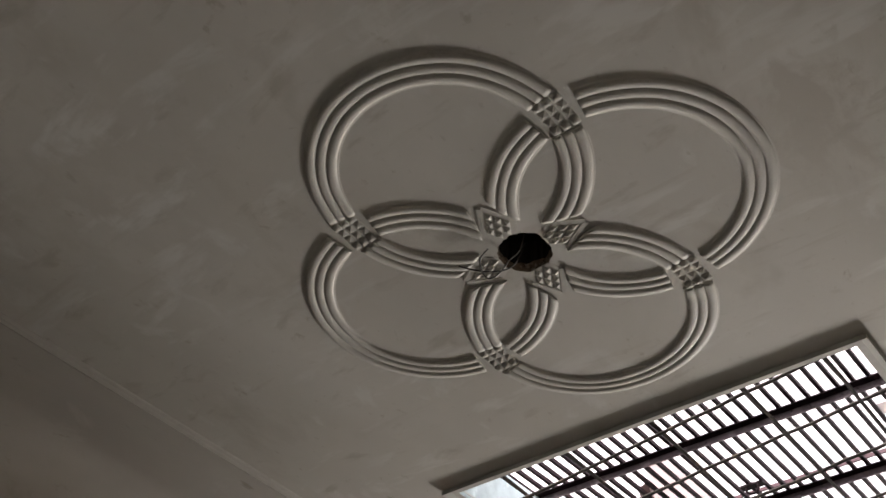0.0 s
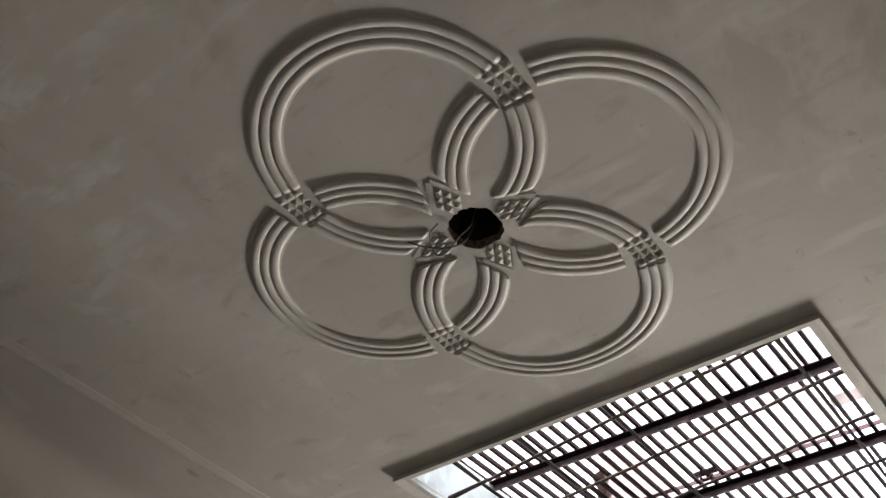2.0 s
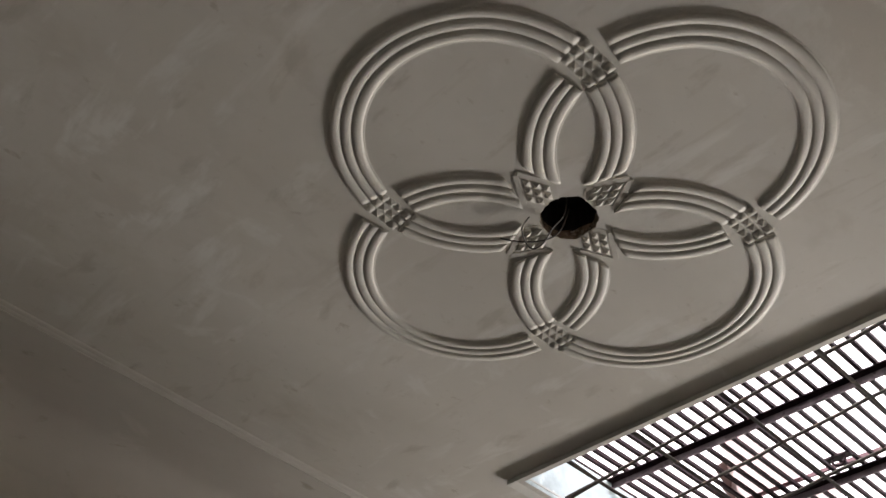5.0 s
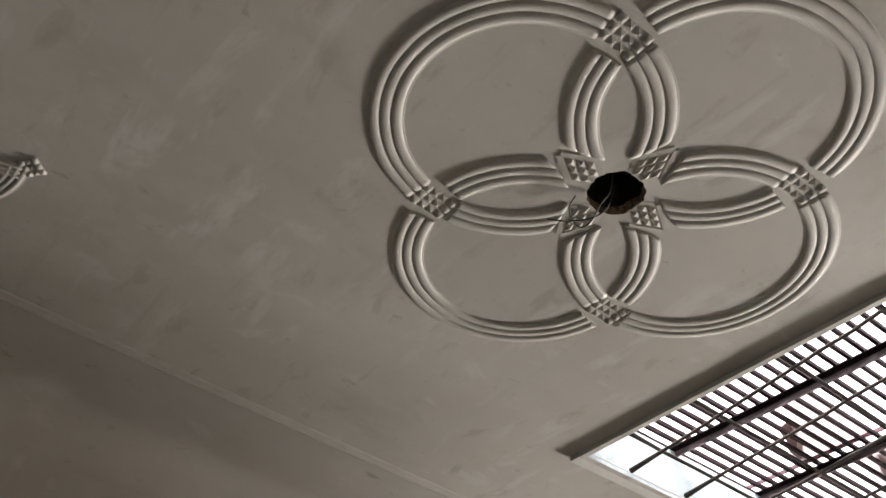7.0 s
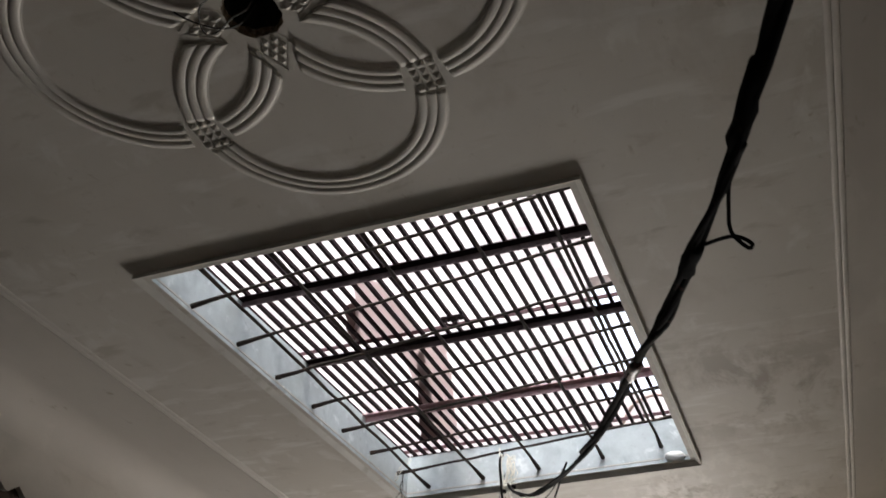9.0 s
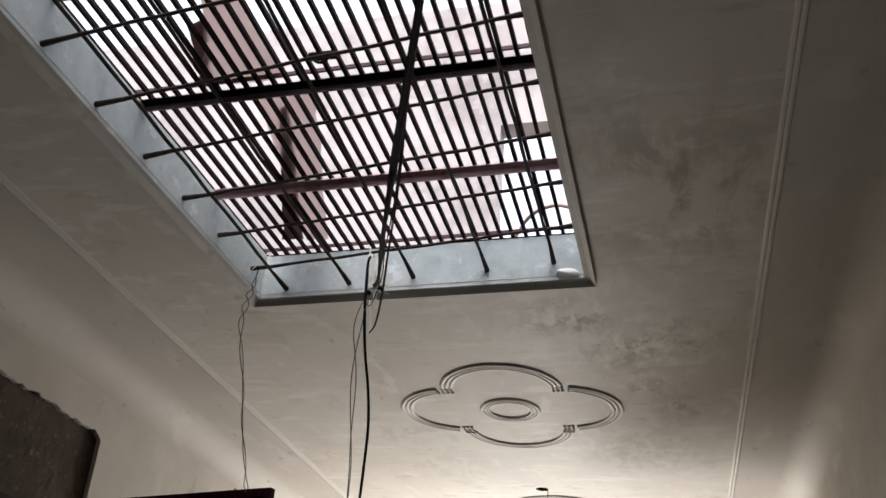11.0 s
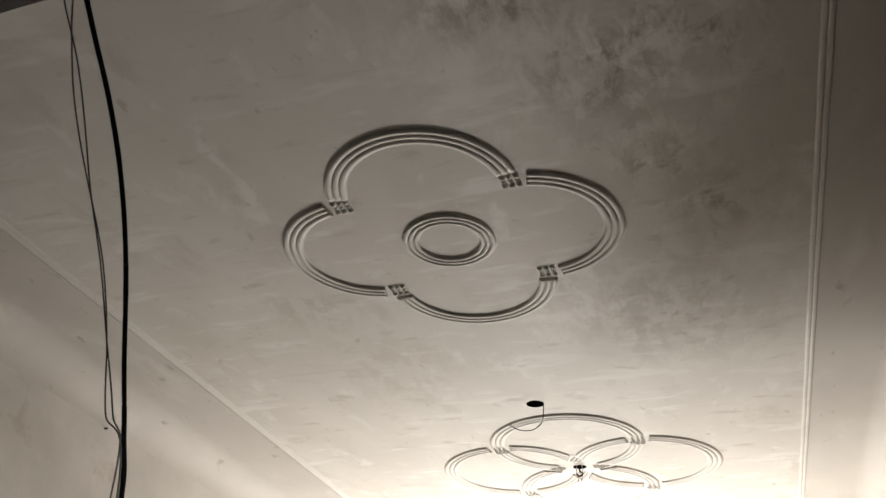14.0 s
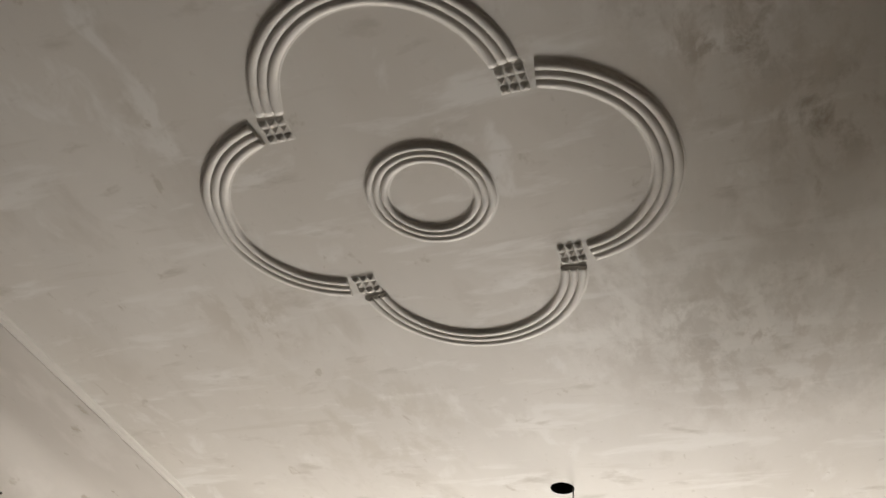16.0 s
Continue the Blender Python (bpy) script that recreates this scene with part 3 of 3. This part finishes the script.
for ends in (((0.008, -0.02), (0.008, 1.02)), ((0.992, -0.02), (0.992, 1.02)), ((-0.02, 0.015), (1.02, 0.015)), ((-0.02, 0.985), (1.02, 0.985))):
    p, q = op(*ends[0]), op(*ends[1])
    t = (q - p).normalized()
    m = Vector((-t.y, t.x)) * 0.014
    bm = bmesh.new()
    prism(bm, [tuple(p + m), tuple(q + m), tuple(q - m), tuple(p - m)], SHAFT_TOP + 0.001, SHAFT_TOP + 0.0058)
    part("frame_strip", bm, IRON, grate)

# flat strips welded over the bars, one along a beam and one along the far side
for v in (0.470, 0.975):
    p, q = op(-0.02, v), op(1.02, v)
    bm = bmesh.new()
    prism(bm, [(p.x, p.y), (q.x, q.y), (q.x, q.y + 0.009), (p.x, p.y + 0.009)], SHAFT_TOP + 0.0265, SHAFT_TOP + 0.045)
    part("top_strip", bm, BEAM, grate, "flat iron strip welded over the bars")

# scraps of sheeting that lie on the grating and let some light through
for quad, what, mat in ((((0.37, 1.25), (0.74, 1.25), (0.72, 0.76), (0.63, 0.70)), "plastic_sheet", SHEET), (((0.58, 1.31), (0.84, 1.36), (0.50, 2.48), (0.37, 2.48)), "plastic_sheet", SHEET), (((0.65, 1.42), (0.695, 1.42), (0.35, 2.48), (0.235, 2.48)), "cloth_scrap", CLOTH), (((0.46, 0.92), (0.55, 0.90), (0.42, 1.22), (0.36, 1.22)), "cloth_scrap", CLOTH)):
    bm = bmesh.new()
    a, b, c, d = [Vector(k) for k in quad]
    n = 8
    for lay in (0.0465, 0.0495):
        grid = []
        for i in range(n + 1):
            row = []
            for j in range(n + 1):
                u, v = i / n, j / n
                p = (a * (1 - u) + b * u) * (1 - v) + (d * (1 - u) + c * u) * v
                p += Vector((noise.noise(Vector((p.x * 12, p.y * 12, 1))), noise.noise(Vector((p.x * 12, p.y * 12, 7))))) * 0.018
                row.append(bm.verts.new((p.x, p.y, SHAFT_TOP + lay + 0.006 * abs(noise.noise(Vector((p.x * 14, p.y * 14, 3)))))))
            grid.append(row)
        for r0, r1 in zip(grid, grid[1:]):
            for k in range(n):
                bm.faces.new((r0[k], r0[k + 1], r1[k + 1], r1[k]))
    ob = link(what, bm, mat, smooth=True)
    if mat == CLOTH:
        ob.location.z = 0.012
    tagged(ob, "dark brown cloth scrap lying on the iron grating" if mat == CLOTH else "dusty pinkish plastic sheet scrap lying on the iron grating", what.replace("_", " "), "scraps on the grating")

# ---- cables and wires ----
rng = random.Random(21)


def cable(name, points, r, mat, label, n=8, lump=0.0, sides=8):
    bm = bmesh.new()
    path = smooth_path(points, n)
    rad = [r * (1 + lump * abs(noise.noise(p * 14))) for p in path]
    sweep(bm, path, rad, sides)
    return tagged(link(name, bm, mat, smooth=True), label, "cable")


trunk = empty("power_cable", (0, 0, 0), "thick taped black power cable slung from the roof opening", "cable")
main = [(3.205, -4.75, 2.80), (3.05, -4.35, 2.70), (2.75, -3.2, 2.25), (2.47, -2.1, 2.07), (2.36, -1.75, 2.08), (2.23, -1.37, 2.10), (2.12, -1.07, 2.15), (1.88, -0.42, 2.30), (1.5, 0.6, 2.64), (1.24, 1.3, 2.92), (1.0, 1.95, 3.215), (0.90, 2.19, 3.345), (0.862, 2.288, 3.40)]


def strand(points, r, name, mat, off=0.0, turns=0.0, phase=0.0, n=8, lump=0.0):
    path = smooth_path(points, n)
    out = []
    for i, p in enumerate(path):
        d = (path[min(i + 1, len(path) - 1)] - path[max(i - 1, 0)]).normalized()
        a = d.cross(Vector((0, 0, 1))).normalized()
        b = d.cross(a)
        an = phase + turns * 2 * math.pi * i / len(path)
        out.append(p + (a * math.cos(an) + b * math.sin(an)) * off)
    bm = bmesh.new()
    sweep(bm, out, [r * (1 + lump * abs(noise.noise(p * 17))) for p in out], 7)
    return part(name, bm, mat, trunk, smooth=True)


strand(main, 0.0050, "core", RUBBER, 0.004, 5, 0.0, 10, 0.5)
strand(main, 0.0040, "core", RUBBER, 0.0055, 5, 2.1, 10, 0.6)
strand(main[:8], 0.0042, "core", RUBBER, 0.007, 7, 4.0, 10, 0.7)
for i, (p, q) in enumerate((((2.335, -1.68, 2.085), (2.30, -1.56, 2.09)), ((2.245, -1.41, 2.097), (2.215, -1.33, 2.105)), ((2.11, -1.05, 2.155), (2.06, -0.90, 2.195)))):
    bm = bmesh.new()
    p, q = Vector(p), Vector(q)
    sweep(bm, [p.lerp(q, k / 6) + Vector((rng.uniform(-1, 1), 0, rng.uniform(-1, 1))) * 0.002 for k in range(7)], [0.0075, 0.0108, 0.0098, 0.0112, 0.0100, 0.0106, 0.0070], 9, 0.08, rng)
    part("tape", bm, TAPE if i == 2 else RUBBER, trunk, "worn wrapped tape", smooth=True)
loop = [(2.31, -1.6, 2.06), (2.292, -1.52, 2.091), (2.284, -1.46, 2.095), (2.282, -1.43, 2.085), (2.296, -1.42, 2.066), (2.301, -1.42, 2.071), (2.288, -1.42, 2.084), (2.271, -1.42, 2.086), (2.243, -1.40, 2.095)]
bm = bmesh.new()
sweep(bm, smooth_path(loop, 6), 0.0024, 7)
part("loop", bm, RUBBER, trunk, "thin loose loop of wire", smooth=True)

cable("hanging_cable", [(0.81, 2.37, 3.62), (0.82, 2.28, 3.536), (0.83, 2.27, 3.392), (0.83, 2.30, 3.25), (0.80, 2.45, 3.13), (0.785, 2.60, 3.0), (0.757, 2.75, 2.86), (0.70, 2.92, 2.70), (0.64, 3.09, 2.475), (0.63, 3.17, 2.31), (0.71, 3.13, 2.06), (0.75, 3.12, 1.4), (0.72, 3.12, 0.6), (0.66, 3.1, 0.006)], 0.0070, RUBBER, "black rubber cable hanging from the roof opening", 10, 0.15)


def twisted(points, label, off=0.014, turns=5):
    e = empty("twisted_wire", (0, 0, 0), label, "wire")
    path = smooth_path(points, 12)
    for ph in (0, math.pi):
        out = []
        for i, p in enumerate(path):
            t = i / (len(path) - 1)
            o = off * min(1, t * 6) * (0.6 + 0.4 * math.sin(9 * t))
            out.append(p + Vector((math.cos(ph + turns * 2 * math.pi * t), math.sin(ph + turns * 2 * math.pi * t) * 0.5, 0)) * o)
        bm = bmesh.new()
        sweep(bm, out, 0.0024, 6)
        part("strand", bm, WIRE, e, smooth=True)
    return e


twisted([(0.155, 2.43, 3.615), (0.15, 2.42, 3.50), (0.115, 2.45, 3.42), (0.06, 2.55, 3.32), (0.06, 2.70, 3.07), (0.045, 2.80, 2.90), (0.06, 2.92, 2.66), (0.07, 2.98, 2.4), (0.06, 3.1, 1.2), (0.06, 3.1, 0.01)], "pair of thin grey wires hanging loosely twisted", 0.018, 6.5)
twisted([(0.80, 2.45, 3.54), (0.79, 2.40, 3.42), (0.78, 2.36, 3.20), (0.74, 2.50, 3.04), (0.685, 2.70, 2.86), (0.635, 2.90, 2.70), (0.592, 3.05, 2.54), (0.605, 3.12, 2.35), (0.69, 3.12, 2.1), (0.72, 3.12, 0.8), (0.70, 3.1, 0.01)], "pair of thin grey wires beside the black cable", 0.019, 3)

# pale tangle where the cables are tied to the bars
SLACK_SHORT = [(1.74, 0.05, 2.46), (1.58, 0.5, 2.57), (1.39, 1.0, 2.72), (1.3, 1.25, 2.79), (1.13, 1.65, 2.91), (0.96, 2.05, 3.12), (0.83, 2.41, 3.35)]
SLACK_LONG = [(1.74, 0.05, 2.46), (1.62, 0.4, 2.52), (1.49, 0.75, 2.56), (1.38, 1.05, 2.6), (1.28, 1.3, 2.64), (1.19, 1.5, 2.71), (1.06, 1.85, 2.92), (0.94, 2.15, 3.15), (0.83, 2.41, 3.35)]
tangle = empty("wire_tangle", (0, 0, 0), "tangle of pale and black wire ends tied to a steel bar", "wire")


def tangle_wire(points, r, mat, label=""):
    bm = bmesh.new()
    sweep(bm, smooth_path(points, 7), r, 6)
    return part("wire_end", bm, mat, tangle, label, smooth=True)


tangle_wire(SLACK_SHORT, 0.0019, RUBBER, "slack thin black wire")
tangle_wire(SLACK_LONG[:6], 0.0030, RUBBER, "slack black wire")
tangle_wire(SLACK_LONG[5:], 0.0016, PALE, "pale stripped wire")
tangle_wire([(0.79, 2.44, 3.66), (0.797, 2.43, 3.58), (0.80, 2.43, 3.52), (0.82, 2.42, 3.40)], 0.0040, PALE)
tangle_wire([(0.805, 2.44, 3.62), (0.80, 2.43, 3.55), (0.812, 2.42, 3.47), (0.83, 2.42, 3.38)], 0.0040, PALE)
tangle_wire([(0.82, 2.42, 3.43), (0.81, 2.41, 3.55), (0.83, 2.415, 3.60), (0.855, 2.42, 3.59), (0.865, 2.42, 3.53), (0.845, 2.41, 3.47), (0.83, 2.42, 3.42)], 0.0032, PALE, "curl of pale wire")
tangle_wire([(0.83, 2.41, 3.40), (0.845, 2.41, 3.52), (0.87, 2.42, 3.57), (0.885, 2.42, 3.52), (0.86, 2.41, 3.45)], 0.0026, PALE, "curl of pale wire")
for i in range(9):
    x, z, n = 0.835 + 0.006 * i, 3.60 - 0.012 * rng.random(), rng.uniform(0.02, 0.035)
    tangle_wire([(x + 0.004, 2.428, z), (x + rng.uniform(-n, n) * 0.5, 2.42, z - 0.045), (x + rng.uniform(-n, n), 2.412 + rng.uniform(-0.02, 0.02), z - 0.10), (x + rng.uniform(-n, n) * 0.5, 2.415, z - 0.15), (0.842 + rng.uniform(-0.006, 0.006), 2.415, 3.41)], 0.0024, PALE, "strand of pale wire")
tangle_wire([(0.842, 2.415, 3.41), (0.858, 2.41, 3.36), (0.874, 2.412, 3.33), (0.868, 2.413, 3.305), (0.852, 2.412, 3.33), (0.846, 2.414, 3.40)], 0.0022, PALE, "curl of pale wire")
for i in range(11):
    a = radians(-75 + 150 * i / 10)
    d = Vector((math.cos(a), rng.uniform(-0.5, 0.2), math.sin(a) * 0.8))
    p = Vector((0.842, 2.415, 3.405))
    n = rng.uniform(0.05, 0.085)
    tangle_wire([p, p + d * n * 0.5 + Vector((0, 0, rng.uniform(-0.006, 0.012))), p + d * n + Vector((0, 0, rng.uniform(-0.02, 0.0)))], 0.0019, (PALE, PALE, WIRE)[i % 3], "frayed wire end")
for x, z, r, mat in ((0.838, 3.41, 0.014, PALE), (0.862, 3.415, 0.011, PALE), (0.882, 3.405, 0.013, RUBBER), (0.825, 3.385, 0.012, RUBBER)):
    bm = bmesh.new()
    bmesh.ops.create_icosphere(bm, subdivisions=2, radius=r)
    for v in bm.verts:
        v.co *= 1 + 0.35 * noise.noise(v.co * 70 + Vector((x * 50, 0, 0)))
        v.co += Vector((x, 2.41, z))
    part("knot", bm, mat, tangle, "knotted wire", smooth=True)

tangle.location = (0.018, -0.125, -0.025)

# loose wires at the fan holes
cable("loose_wire", [(1.15, -0.99, 3.60), (1.135, -1.0, 3.50), (1.10, -1.01, 3.462), (1.04, -0.985, 3.457), (1.0, -0.985, 3.458), (1.0, -1.02, 3.46), (1.03, -1.07, 3.462), (1.075, -1.09, 3.463)], 0.0024, WIRE, "thin bent wire hanging from the ceiling hole", 8)
cable("loose_wire", [(1.12, -0.95, 3.58), (1.09, -0.965, 3.49), (1.04, -0.985, 3.468), (0.98, -1.03, 3.47), (0.945, -1.075, 3.474)], 0.0026, WIRE, "thin stiff wire sticking out of the ceiling hole", 8)
cable("loose_wire", [(1.235, 5.93, 3.55), (1.237, 5.935, 3.45), (1.22, 5.95, 3.39), (1.16, 5.98, 3.365), (1.08, 6.0, 3.38), (1.02, 6.0, 3.415)], 0.003, WIRE, "thin bent wire hanging from the ceiling hole", 8)
cable("loose_wire", [(0.20, 2.42, 3.70), (0.178, 2.39, 3.665), (0.152, 2.37, 3.61), (0.135, 2.365, 3.57), (0.135, 2.36, 3.54), (0.15, 2.355, 3.535), (0.155, 2.37, 3.58), (0.18, 2.40, 3.64), (0.205, 2.43, 3.69)], 0.0022, PALE, "pale wire wound round a steel bar in the corner", 6)
hook = empty("fan_hook", (R3.x, R3.y, ZC), "iron fan hook with pale wires in the middle of the rosette", "hook")
bm = bmesh.new()
sweep(bm, smooth_path([(0, 0, 0.1), (0, 0, -0.02), (0.02, 0, -0.045), (0, 0, -0.065), (-0.022, 0, -0.045)], 6), 0.006, 8)
part("hook_rod", bm, STEEL, hook, smooth=True)
for dx in (-0.015, 0.012):
    bm = bmesh.new()
    sweep(bm, smooth_path([(dx, 0, 0.08), (dx * 1.5, 0.01, -0.04), (dx * 0.6, 0.015, -0.10)], 6), 0.0035, 6)
    part("wire_end", bm, PALE, hook, smooth=True)

# ---- things by the walls ----
leaf = empty("steel_gate_leaf", (0.22, 2.91, 0), "dark maroon painted steel gate leaf standing upright", "gate")
leaf.rotation_euler = (0, 0, math.atan2(0.15, -0.66))
bm = bmesh.new()
box(bm, 0.03, 1.2, -0.012, -0.006, 0.02, 2.58)
part("panel", bm, MAROON, leaf)
for dims in ((0, 0.045, -0.04, 0.0, 0, 2.6), (1.2, 1.245, -0.04, 0.0, 0, 2.6), (0.045, 1.2, -0.04, 0, 2.555, 2.6), (0.045, 1.2, -0.04, 0, 0, 0.045), (0.045, 1.2, -0.036, -0.0125, 1.25, 1.30)):
    bm = bmesh.new()
    box(bm, *dims)
    bmesh.ops.bevel(bm, geom=bm.edges[:], offset=0.003, segments=2, affect="EDGES")
    part("frame_bar", bm, FRAMEP, leaf, "maroon edge bar, coloured lighter as if lit")

jb = empty("wall_box", (X0, 5.38, 2.77), "small dark round electrical box in the wall with loose wires", "electrical box")
bm = bmesh.new()
bmesh.ops.create_cone(bm, cap_ends=True, segments=20, radius1=0.042, radius2=0.042, depth=0.02, matrix=Matrix.Rotation(math.pi / 2, 4, "Y"))
part("box_cup", bm, DARK, jb, smooth=False)
for k in range(4):
    bm = bmesh.new()
    a = 0.7 + k * 0.8
    sweep(bm, smooth_path([(0.005, 0, 0), (0.05, 0.03 * math.cos(a), 0.04 * math.sin(a)), (0.07, 0.07 * math.cos(a), 0.10 * math.sin(a))], 6), 0.003, 6)
    part("wire_end", bm, WIRE, jb, smooth=True)
bm = bmesh.new()
bmesh.ops.create_cone(bm, cap_ends=True, segments=8, radius1=0.005, radius2=0.007, depth=0.022, matrix=Matrix.Rotation(math.pi / 2, 4, "Y"))
nail = link("nail", bm, STEEL)
nail.location = (X0 + 0.008, 5.25, 3.28)
tagged(nail, "small rusty nail in the plastered wall", "nail")
bm = bmesh.new()
pts = [(-0.018, 0.085), (0.012, 0.09), (0.02, 0.03), (0.014, -0.085), (-0.004, -0.095), (-0.012, -0.02)]
f0 = [bm.verts.new((-0.012, a, b)) for a, b in pts]
f1 = [bm.verts.new((0.02, a, b)) for a, b in pts]
bm.faces.new(f0), bm.faces.new(f1)
for i in range(6):
    bm.faces.new((f0[i], f0[(i + 1) % 6], f1[(i + 1) % 6], f1[i]))
clip = link("iron_clip", bm, DARK)
clip.location = (X1, 4.88, 2.87)
tagged(clip, "narrow dark iron clip set in the plastered wall", "clip")
bm = bmesh.new()
bmesh.ops.create_icosphere(bm, subdivisions=3, radius=0.058)
for v in bm.verts:
    v.co += v.co.normalized() * 0.012 * noise.noise(v.co * 22)
    v.co.z *= 0.5
    v.co.y *= 0.5
lump = link("plaster_lump", bm, CHALK, smooth=True)
p = op(0.955, 1, 0.052)
lump.location = (p.x, p.y, ZC + 0.03)
tagged(lump, "white lump of plaster stuck in the opening's corner", "plaster lump")

# work lamp on the far wall
lamp = empty("flood_lamp", (0.70, Y1, 1.22), "small open work lamp on a short arm from the end wall", "lamp")
bm = bmesh.new()
sweep(bm, [(0, 0.01, 0.0), (0, -0.25, 0.0), (0, -0.36, 0.0)], 0.014, 8)
part("arm", bm, DARK, lamp, smooth=True)
bm = bmesh.new()
box(bm, -0.2, 0.2, -0.40, -0.36, -0.15, 0.15)
bmesh.ops.bevel(bm, geom=bm.edges[:], offset=0.003, segments=1, affect="EDGES")
part("back_plate", bm, DARK, lamp)

# crumbs of plaster along the inner edges of the trim, and a speck on the ceiling beside it
rng = random.Random(8)
bm = bmesh.new()
for k in range(70):
    t = rng.random()
    q = op(0, t, 0.047) if k < 38 else op(t, 1, 0.047)
    size = rng.uniform(0.0025, 0.007)
    lump_verts = bmesh.ops.create_icosphere(bm, subdivisions=1, radius=size)["verts"]
    stretch = rng.uniform(1.0, 2.2)
    for v in lump_verts:
        v.co *= 1 + rng.uniform(-0.3, 0.3)
        v.co.y *= stretch if k < 38 else 1
        v.co.x *= 1 if k < 38 else stretch
        v.co += Vector((q.x, q.y, ZC + 0.029))
tagged(link("plaster_crumbs", bm, CHALK), "white plaster crumbs along the edge of the roof opening", "plaster crumbs", kind="stuff")
bm = bmesh.new()
bmesh.ops.create_icosphere(bm, subdivisions=2, radius=0.009)
for v in bm.verts:
    v.co *= 1 + 0.4 * noise.noise(v.co * 160)
speck = link("mud_speck", bm, EARTH, smooth=True)
speck.location = (0.046, 1.62, ZC - 0.004)
tagged(speck, "small brown lump of mud stuck on the ceiling", "mud")

# a latch on the grating, a bent cane on top of it, a ridge of spilt plaster on the ceiling
latch = Vector((0.97, 1.10, SHAFT_TOP))
bm = bmesh.new()
box(bm, latch.x - 0.055, latch.x + 0.055, latch.y - 0.02, latch.y + 0.02, SHAFT_TOP - 0.004, SHAFT_TOP + 0.0055)
part("latch_plate", bm, IRON, grate, "small flat iron latch plate")
bm = bmesh.new()
ring = [(latch.x + 0.03 * math.cos(a), latch.y - 0.012, SHAFT_TOP - 0.02 + 0.026 * math.sin(a)) for a in [math.pi * 2 * k / 20 for k in range(21)]]
sweep(bm, ring, 0.006, 8)
part("latch_ring", bm, IRON, grate, "thick iron ring", smooth=True)
bm = bmesh.new()
sweep(bm, smooth_path([(1.46, 2.62, SHAFT_TOP + 0.036), (1.50, 2.57, SHAFT_TOP + 0.06), (1.57, 2.48, SHAFT_TOP + 0.10), (1.66, 2.41, SHAFT_TOP + 0.11), (1.76, 2.37, SHAFT_TOP + 0.09), (1.86, 2.37, SHAFT_TOP + 0.036)], 6), 0.010, 8)
tagged(link("bent_cane", bm, WOOD, smooth=True), "bent brown cane lying on the iron grating", "cane")
bm = bmesh.new()
sweep(bm, [(2.07 + 0.17 * k / 12, 2.505 + 0.004 * math.sin(k * 1.7), ZC - 0.0002) for k in range(13)], [0.0007 + 0.0003 * math.sin(k * 2.3) for k in range(13)], 6)
tagged(link("plaster_ridge", bm, MOULD, smooth=True), "thin raised trowel line on the ceiling", "plaster ridge", kind="structure")
